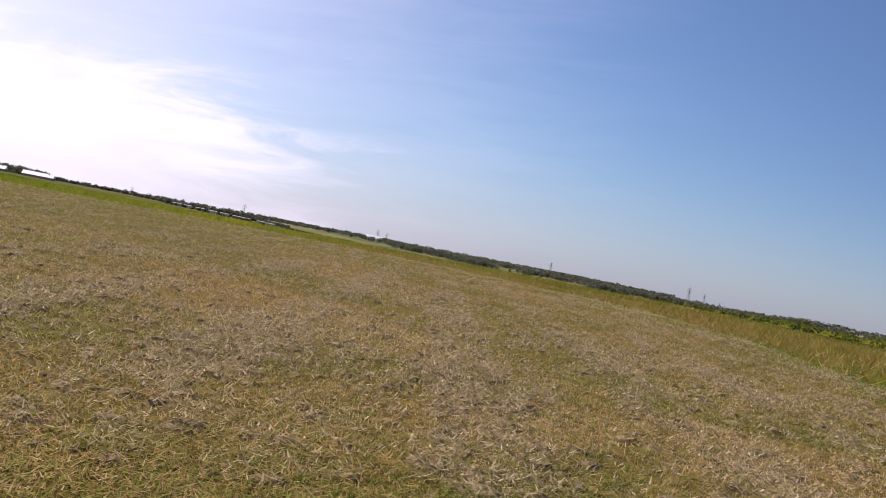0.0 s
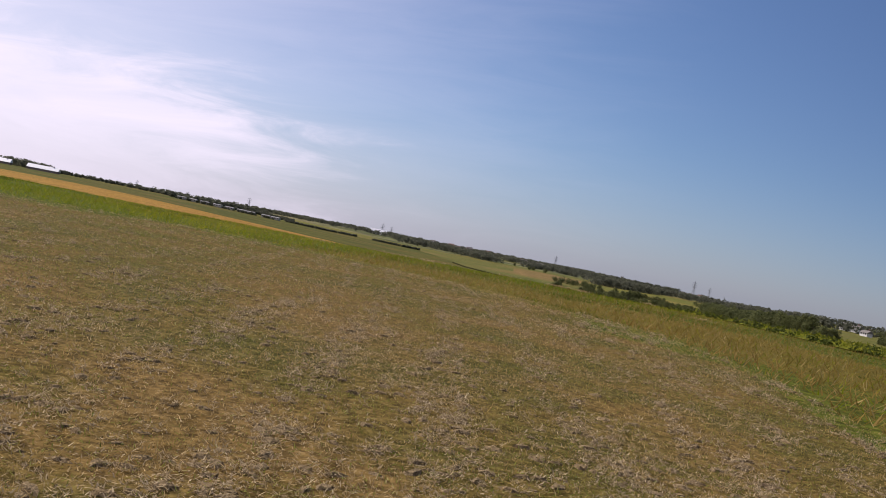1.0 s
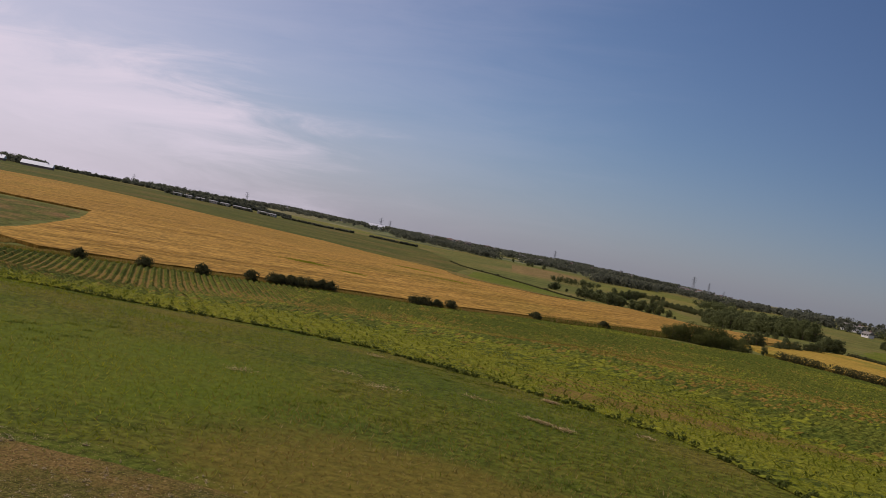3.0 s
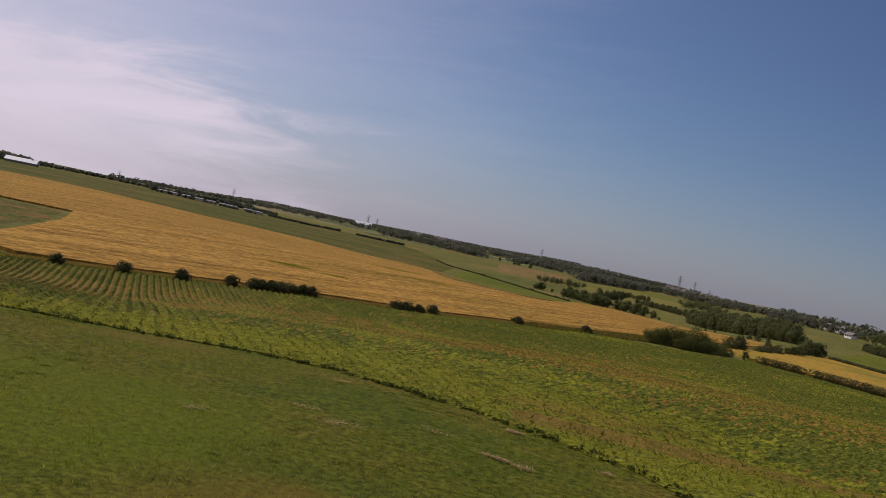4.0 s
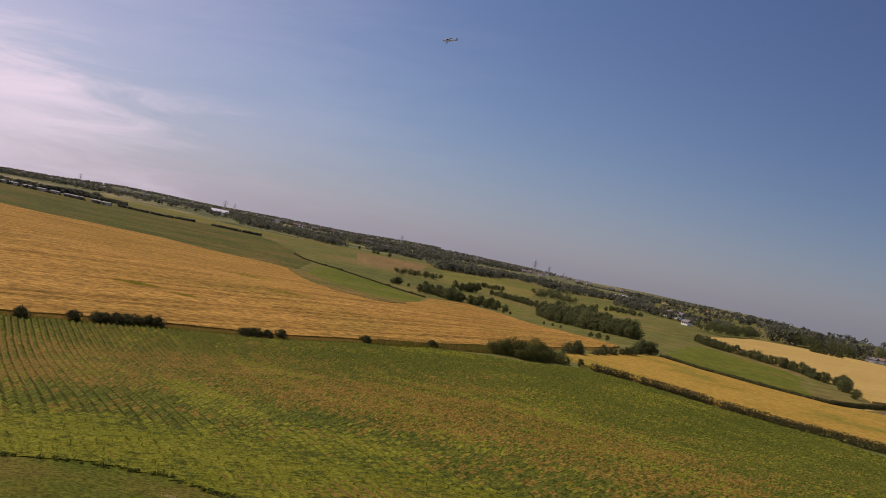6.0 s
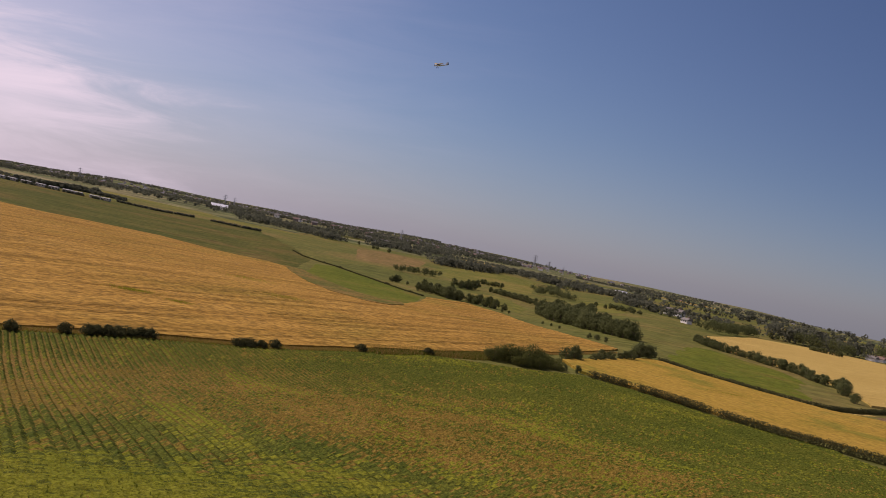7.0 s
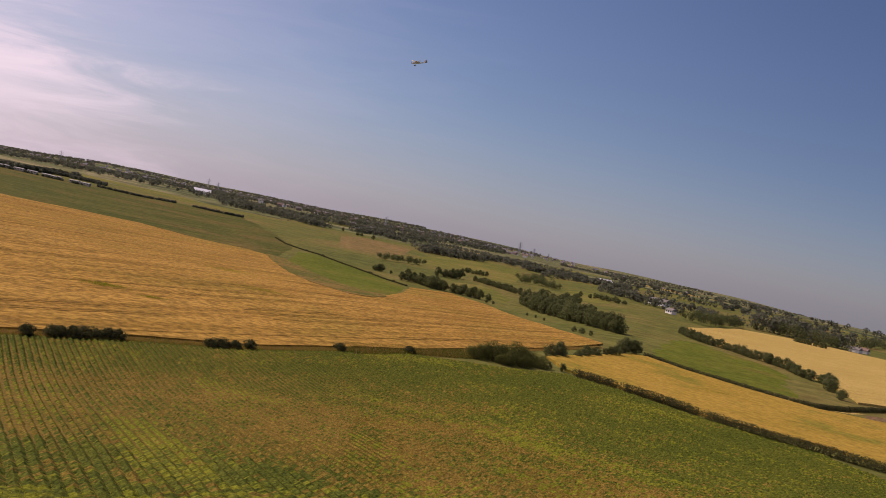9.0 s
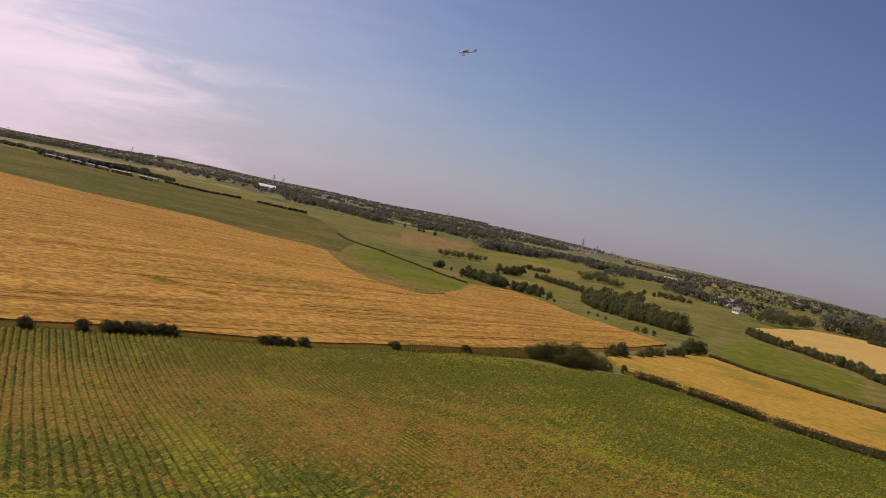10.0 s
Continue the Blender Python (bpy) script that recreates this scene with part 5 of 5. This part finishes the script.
house_at(-387, 1627, 10, 30, 12, 5, SHEET, WHITE, "white warehouse below a pylon", "warehouse")
house_at(-587, 888, 20, 32, 10, 2.6, SHEET, BRICK, "long white-roofed farm shed on the hill", "farm_shed")
house_at(-647, 896, 20, 26, 10, 2.6, SHEET, BRICK, "white-roofed farm shed on the hill", "farm_shed")
house_at(330, 652, -60, 8, 4.5, 2.3, SLATE, WHITE, "white house beside the barley field", "house")
house_at(340, 660, -50, 7, 4.5, 2.3, TILE, WHITE, "white house beside the barley field", "house")
kinds = [house_at(-330 + 40 * k, 1900, 10 * k, 10 + k, 8, 5.2, (SLATE, TILE, SLATE, TILE)[k], (WHITE, BRICK, BRICK, WHITE)[k],
                  ("white house with a slate roof in the distant town", "brick house with a red tiled roof in the distant town",
                   "brick house with a slate roof in the distant town", "white house with a red tiled roof in the distant town")[k], group="houses of the town") for k in range(4)]
for k in range(70):
    d_ = F.uniform(1900, 2700)
    az = F.uniform(-0.5, 0.3) if k % 3 else F.uniform(-0.12, 0.1)
    x_, y_ = d_ * math.tan(az), d_
    s_ = F.uniform(0.7, 1.0)
    copy_thing(kinds[k % 4], pose(x_, y_, float(ground(x_, y_)), 0, 0, F.uniform(0, 180)) @ Matrix.Diagonal((s_, s_, s_, 1)))
for x_, y_, turn, long_, wide_, high_ in ((-108, 1540, 15, 9, 7, 5), (-90, 1515, 20, 24, 9, 3.5), (-74, 1530, 10, 10, 7, 4)):
    house_at(x_, y_, turn, long_, wide_, high_, SLATE, WHITE, "white building with a long grey roof at the town edge", "town_building", "buildings at the town edge")


def town_blocks(x, y, long_, wide_, high_, turn):
    """Walls, gable ends and pitched roofs of many far houses, as quads with 0 for a wall and 1 for a roof."""
    z, c_, s_ = ground(x, y) - 0.5, np.cos(turn), np.sin(turn)

    def at(u, v, h):
        return np.stack([x + u * long_ * c_ - v * wide_ * s_, y + u * long_ * s_ + v * wide_ * c_, z + h], 1)

    ring = [(-0.5, -0.5), (0.5, -0.5), (0.5, 0.5), (-0.5, 0.5)]
    ridge = high_ + wide_ * 0.42
    out, kind = [], []
    for (ua, va), (ub, vb) in zip(ring, ring[1:] + ring[:1]):
        out.append(np.stack([at(ua, va, 0), at(ub, vb, 0), at(ub, vb, high_), at(ua, va, high_)], 1))
        kind.append(0)
    for u in (-0.5, 0.5):
        out.append(np.stack([at(u, -0.5, high_), at(u, 0.5, high_), at(u, 0.02, ridge), at(u, -0.02, ridge)], 1))
        kind.append(0)
    for v in (-0.56, 0.56):
        out.append(np.stack([at(-0.53, v, high_ - 0.2), at(0.53, v, high_ - 0.2), at(0.53, 0, ridge + 0.15), at(-0.53, 0, ridge + 0.15)], 1))
        kind.append(1)
    return np.concatenate(out), np.repeat(kind, len(x))


def mixed_mat(name, stops, rough):
    m, nt, b = bare(name, rough)
    g = nt.nodes.new("ShaderNodeNewGeometry")
    soiled = ramp_of(nt, noise_of(nt, g.outputs["Position"], 0.4, 4), [(0.35, (0.8, 0.8, 0.8)), (0.65, (1.05, 1.05, 1.05))])
    nt.links.new(mix_of(nt, 1.0, ramp_of(nt, g.outputs["Random Per Island"], stops), soiled, "MULTIPLY"), b.inputs["Base Color"])
    return m


TOWN_WALL = mixed_mat("town_walls", [(0.0, (0.24, 0.17, 0.14)), (0.45, (0.34, 0.27, 0.23)), (0.7, (0.52, 0.49, 0.46)), (1.0, (0.76, 0.75, 0.73))], 0.85)
TOWN_ROOF = mixed_mat("town_roofs", [(0.0, (0.15, 0.15, 0.16)), (0.45, (0.24, 0.24, 0.25)), (0.7, (0.26, 0.19, 0.17)), (1.0, (0.36, 0.35, 0.35))], 0.8)
n = 1500
az, d_ = F.uniform(-0.66, 0.4, n), 2100 * (4300 / 2100) ** F.random(n)
x_, y_ = d_ * np.tan(az), d_
k = slow_noise(x_, y_, 0.006, 91) > np.where(az > 0.12, 0.75, 0.32)
x_, y_ = x_[k], y_[k]
q, kind = town_blocks(x_, y_, F.uniform(6, 12, len(x_)), F.uniform(6, 8, len(x_)), F.uniform(3, 5, len(x_)), F.uniform(-0.5, 0.5, len(x_)))
tagged(new("distant_town", quads("distant_town", q, [TOWN_WALL, TOWN_ROOF], kind)), "distant town of pale walls and grey roofs among trees", "town", kind="stuff")

tower = empty("church_tower", "square grey stone tower on the town skyline", "tower")
tower.matrix_basis = pose(101, 2600, float(ground(101, 2600)), 0, 0, 20)
part("shaft", box_mesh("shaft", 6, 6, -1, 15, SLATE), tower)
for sx, sy in ((-1, -1), (1, -1), (1, 1), (-1, 1)):
    pin = part("pinnacle", box_mesh("pinnacle", 1.0, 1.0, 15, 17, SLATE), tower)
    pin.location = (sx * 2.5, sy * 2.5, 0)

# a row of pale holiday caravans behind low bushes
CREAM = plain_mat("cream_cladding", (0.5, 0.46, 0.38), (0.42, 0.39, 0.33), 0.4, 0.7)
FELT = plain_mat("grey_felt_roof", (0.34, 0.33, 0.32), (0.44, 0.43, 0.41), 0.5, 0.8)
caravan = empty("caravan", "long cream static caravan in a row behind bushes", "caravan", "row of static caravans")
part("body", box_mesh("body", 10.5, 3.6, 0.5, 3.0, CREAM), caravan)
part("roof", roof_mesh("roof", 10.5, 3.6, 3.0, 3.5, FELT, 0.15), caravan)
part("chassis", box_mesh("chassis", 9.6, 2.6, -0.2, 0.5, STEEL), caravan)
for k in range(3):
    wi = part("window", box_mesh("window", 1.6, 0.08, 1.5, 2.4, GLASS), caravan)
    wi.location = (-3.4 + 3.4 * k, -1.82, 0)
caravan.matrix_basis = pose(-448, 935, float(ground(-448, 935)), 0, 0, -8)
for k in range(1, 9):
    x_, y_ = -448 + 13.5 * k + F.uniform(-2, 2), 935 + 1.2 * k + F.uniform(-4, 4)
    copy_thing(caravan, pose(x_, y_, float(ground(x_, y_)), 0, 0, -8 + F.uniform(-5, 5)))


# ---- pylons ----
def strut(bm, p, q, r_):
    p, q = Vector(p), Vector(q)
    d_ = (q - p).normalized()
    u_ = d_.orthogonal().normalized() * r_
    v_ = d_.cross(u_)
    ring = [[bm.verts.new(c_ + e_) for e_ in (u_, v_, -u_, -v_)] for c_ in (p, q)]
    for i in range(4):
        bm.faces.new((ring[0][i], ring[0][(i + 1) % 4], ring[1][(i + 1) % 4], ring[1][i]))
    bm.faces.new(ring[0][::-1]), bm.faces.new(ring[1])


def strut_mesh(name, bars, r_):
    bm = bmesh.new()
    for p, q in bars:
        strut(bm, p, q, r_)
    me = bpy.data.meshes.new(name)
    bm.to_mesh(me)
    bm.free()
    me.materials.append(STEEL)
    return me


def half_at(z_):
    return 3.4 - 2.6 * min(z_ / 24.0, 1.0)


pylon = empty("pylon", "grey steel lattice electricity pylon on the skyline", "pylon", "pylons")
for sx, sy in ((-1, -1), (1, -1), (1, 1), (-1, 1)):
    part("leg", strut_mesh("leg", [((sx * half_at(0), sy * half_at(0), -0.5), (sx * half_at(24), sy * half_at(24), 24)), ((sx * 0.8, sy * 0.8, 24), (0, 0, 33))], 0.22), pylon)
bars = []
levels = [0, 6, 11, 15, 18.5, 21.5, 24]
for za, zb in zip(levels, levels[1:]):
    for fx, fy, gx_, gy_ in ((-1, -1, 1, -1), (1, -1, 1, 1), (1, 1, -1, 1), (-1, 1, -1, -1)):
        ha, hb = half_at(za), half_at(zb)
        bars += [((fx * ha, fy * ha, za), (gx_ * hb, gy_ * hb, zb)), ((gx_ * ha, gy_ * ha, za), (fx * hb, fy * hb, zb)), ((fx * hb, fy * hb, zb), (gx_ * hb, gy_ * hb, zb))]
part("bracing", strut_mesh("bracing", bars, 0.1), pylon)
for z_, l_ in ((20, 5.0), (24.5, 6.2), (29, 4.4)):
    crossarm = part("crossarm", strut_mesh("crossarm", [((-l_, 0, z_), (l_, 0, z_)), ((-l_, 0, z_), (0, 0, z_ + 1.8)), ((l_, 0, z_), (0, 0, z_ + 1.8))], 0.22), pylon)
    for sx in (-1, 1):
        part("insulator", strut_mesh("insulator", [((sx * l_ * 0.95, 0, z_), (sx * l_ * 0.95, 0, z_ - 1.8))], 0.2), crossarm)
pylon.matrix_basis = pose(-796, 2014, float(ground(-796, 2014)), 0, 0, 30) @ Matrix.Diagonal((0.9, 0.9, 0.9, 1))
for x_, y_, s_ in ((-586, 2510, 1.15), (-566, 2540, 1.0), (-70, 1998, 0.9), (238, 2064, 1.15), (262, 1990, 0.85), (-996, 1853, 0.8), (430, 2900, 0.9)):
    copy_thing(pylon, pose(x_, y_, float(ground(x_, y_)), 0, 0, 25) @ Matrix.Diagonal((s_, s_, s_, 1)))


# ---- the model aeroplane in the air ----
SHELL = plain_mat("white_film", (0.82, 0.81, 0.78), (0.74, 0.73, 0.7), 6, 0.35)
DARK = plain_mat("dark_plastic", (0.04, 0.035, 0.03), (0.07, 0.06, 0.055), 6, 0.5)
YELLOW = plain_mat("yellow_film", (0.72, 0.47, 0.05), (0.62, 0.4, 0.04), 6, 0.4)
plane = empty("model_aeroplane", "white high-wing model aeroplane with a yellow wing banking in flight", "model aeroplane")


def loft(name, rings, mat):
    """A closed skin through rings of points."""
    n_ = len(rings[0])
    vs = [p for ring in rings for p in ring]
    fs = [(i * n_ + k, i * n_ + (k + 1) % n_, (i + 1) * n_ + (k + 1) % n_, (i + 1) * n_ + k) for i in range(len(rings) - 1) for k in range(n_)]
    fs += [tuple(range(n_))[::-1], tuple((len(rings) - 1) * n_ + k for k in range(n_))]
    return mesh_of(name, vs, fs, mat, True)


def oval(x, half_w, low, high):
    return [(x, half_w * math.copysign(abs(math.cos(a)) ** 0.6, math.cos(a)), (low + high) / 2 + (high - low) / 2 * math.copysign(abs(math.sin(a)) ** 0.6, math.sin(a))) for a in [k * math.tau / 12 for k in range(12)]]


def vane(name, spans, chord_at, thick, mat):
    """A flat wing or tail surface with a rounded nose: spans of (y, z) and chords of (front, rear)."""
    rings = []
    for (y_, z_), (f_, b_) in zip(spans, chord_at):
        prof = [(f_, 0), (f_ - 0.12 * (f_ - b_), thick), (f_ - 0.4 * (f_ - b_), thick * 1.1), (b_, thick * 0.1), (b_, -thick * 0.1), (f_ - 0.4 * (f_ - b_), -thick * 0.35), (f_ - 0.1 * (f_ - b_), -thick * 0.5)]
        rings.append([(px, y_, z_ + pz) for px, pz in prof])
    return loft(name, rings, mat)


# nose along +x
part("fuselage", loft("fuselage", [oval(0.5, 0.045, -0.05, 0.05), oval(0.42, 0.06, -0.075, 0.07), (oval(0.2, 0.065, -0.085, 0.12)), oval(-0.05, 0.06, -0.08, 0.11), oval(-0.4, 0.035, -0.03, 0.07), oval(-0.78, 0.014, 0.01, 0.05)], SHELL), plane)
for side_ in (-1, 1):
    wing = part("wing", vane("wing", [(side_ * 0.0, 0.13), (side_ * 0.5, 0.155), (side_ * 0.88, 0.175)], [(0.24, -0.08), (0.24, -0.08), (0.21, -0.07)], 0.018, YELLOW), plane, "yellow wing panel")
    part("wing_stripe", vane("wing_stripe", [(side_ * 0.02, 0.13), (side_ * 0.87, 0.174)], [(0.1, 0.03), (0.1, 0.03)], 0.021, DARK), wing, "dark stripe along the wing")
    part("tailplane", vane("tailplane", [(0.0, 0.05), (side_ * 0.28, 0.05)], [(-0.6, -0.8), (-0.64, -0.79)], 0.006, SHELL), plane)
    leg = part("undercarriage_leg", strut_mesh("undercarriage_leg", [((0.2, side_ * 0.04, -0.08), (0.22, side_ * 0.17, -0.22))], 0.008), plane)
    bm = bmesh.new()
    bmesh.ops.create_cone(bm, cap_ends=True, segments=16, radius1=0.045, radius2=0.045, depth=0.025, matrix=Matrix.Translation((0.22, side_ * 0.18, -0.22)) @ Matrix.Rotation(math.pi / 2, 4, "X"))
    bmesh.ops.bevel(bm, geom=bm.edges[:], offset=0.006, segments=1, affect="EDGES")
    me = bpy.data.meshes.new("wheel")
    bm.to_mesh(me)
    bm.free()
    me.materials.append(DARK)
    part("wheel", me, leg, "black wheel")
fin = loft("fin", [[(-0.56, -0.006, 0.06), (-0.8, -0.006, 0.06), (-0.8, 0.006, 0.06), (-0.56, 0.006, 0.06)], [(-0.7, -0.004, 0.27), (-0.8, -0.004, 0.27), (-0.8, 0.004, 0.27), (-0.7, 0.004, 0.27)]], SHELL)
part("fin", fin, plane)
part("rudder", loft("rudder", [[(-0.805, -0.006, 0.02), (-0.88, -0.003, 0.02), (-0.88, 0.003, 0.02), (-0.805, 0.006, 0.02)], [(-0.805, -0.004, 0.27), (-0.87, -0.003, 0.26), (-0.87, 0.003, 0.26), (-0.805, 0.004, 0.27)]], DARK), plane, "dark rudder")
part("cabin_window", loft("cabin_window", [oval(0.3, 0.062, 0.03, 0.1), oval(0.14, 0.068, 0.03, 0.115)], GLASS), plane, "dark cabin window")
part("spinner", loft("spinner", [oval(0.5, 0.03, -0.03, 0.03), oval(0.54, 0.02, -0.02, 0.02), oval(0.56, 0.005, -0.005, 0.005)], DARK), plane)
part("propeller", loft("propeller", [[(0.52, -0.012, -0.13), (0.53, 0.012, -0.13), (0.525, 0.012, -0.13)], [(0.515, -0.016, -0.05), (0.535, 0.016, -0.05), (0.525, 0.016, -0.05)], [(0.515, -0.008, 0.0), (0.535, 0.008, 0.0), (0.525, 0.01, 0.0)],
                                    [(0.535, -0.016, 0.05), (0.515, 0.016, 0.05), (0.525, 0.016, 0.05)], [(0.53, -0.012, 0.13), (0.52, 0.012, 0.13), (0.525, 0.012, 0.13)]], DARK), plane)
plane.matrix_basis = Matrix.Translation((-1.0, 84.0, 36.0)) @ Matrix.Rotation(radians(200), 4, "Z") @ Matrix.Rotation(radians(14), 4, "Y") @ Matrix.Rotation(radians(-6), 4, "X")
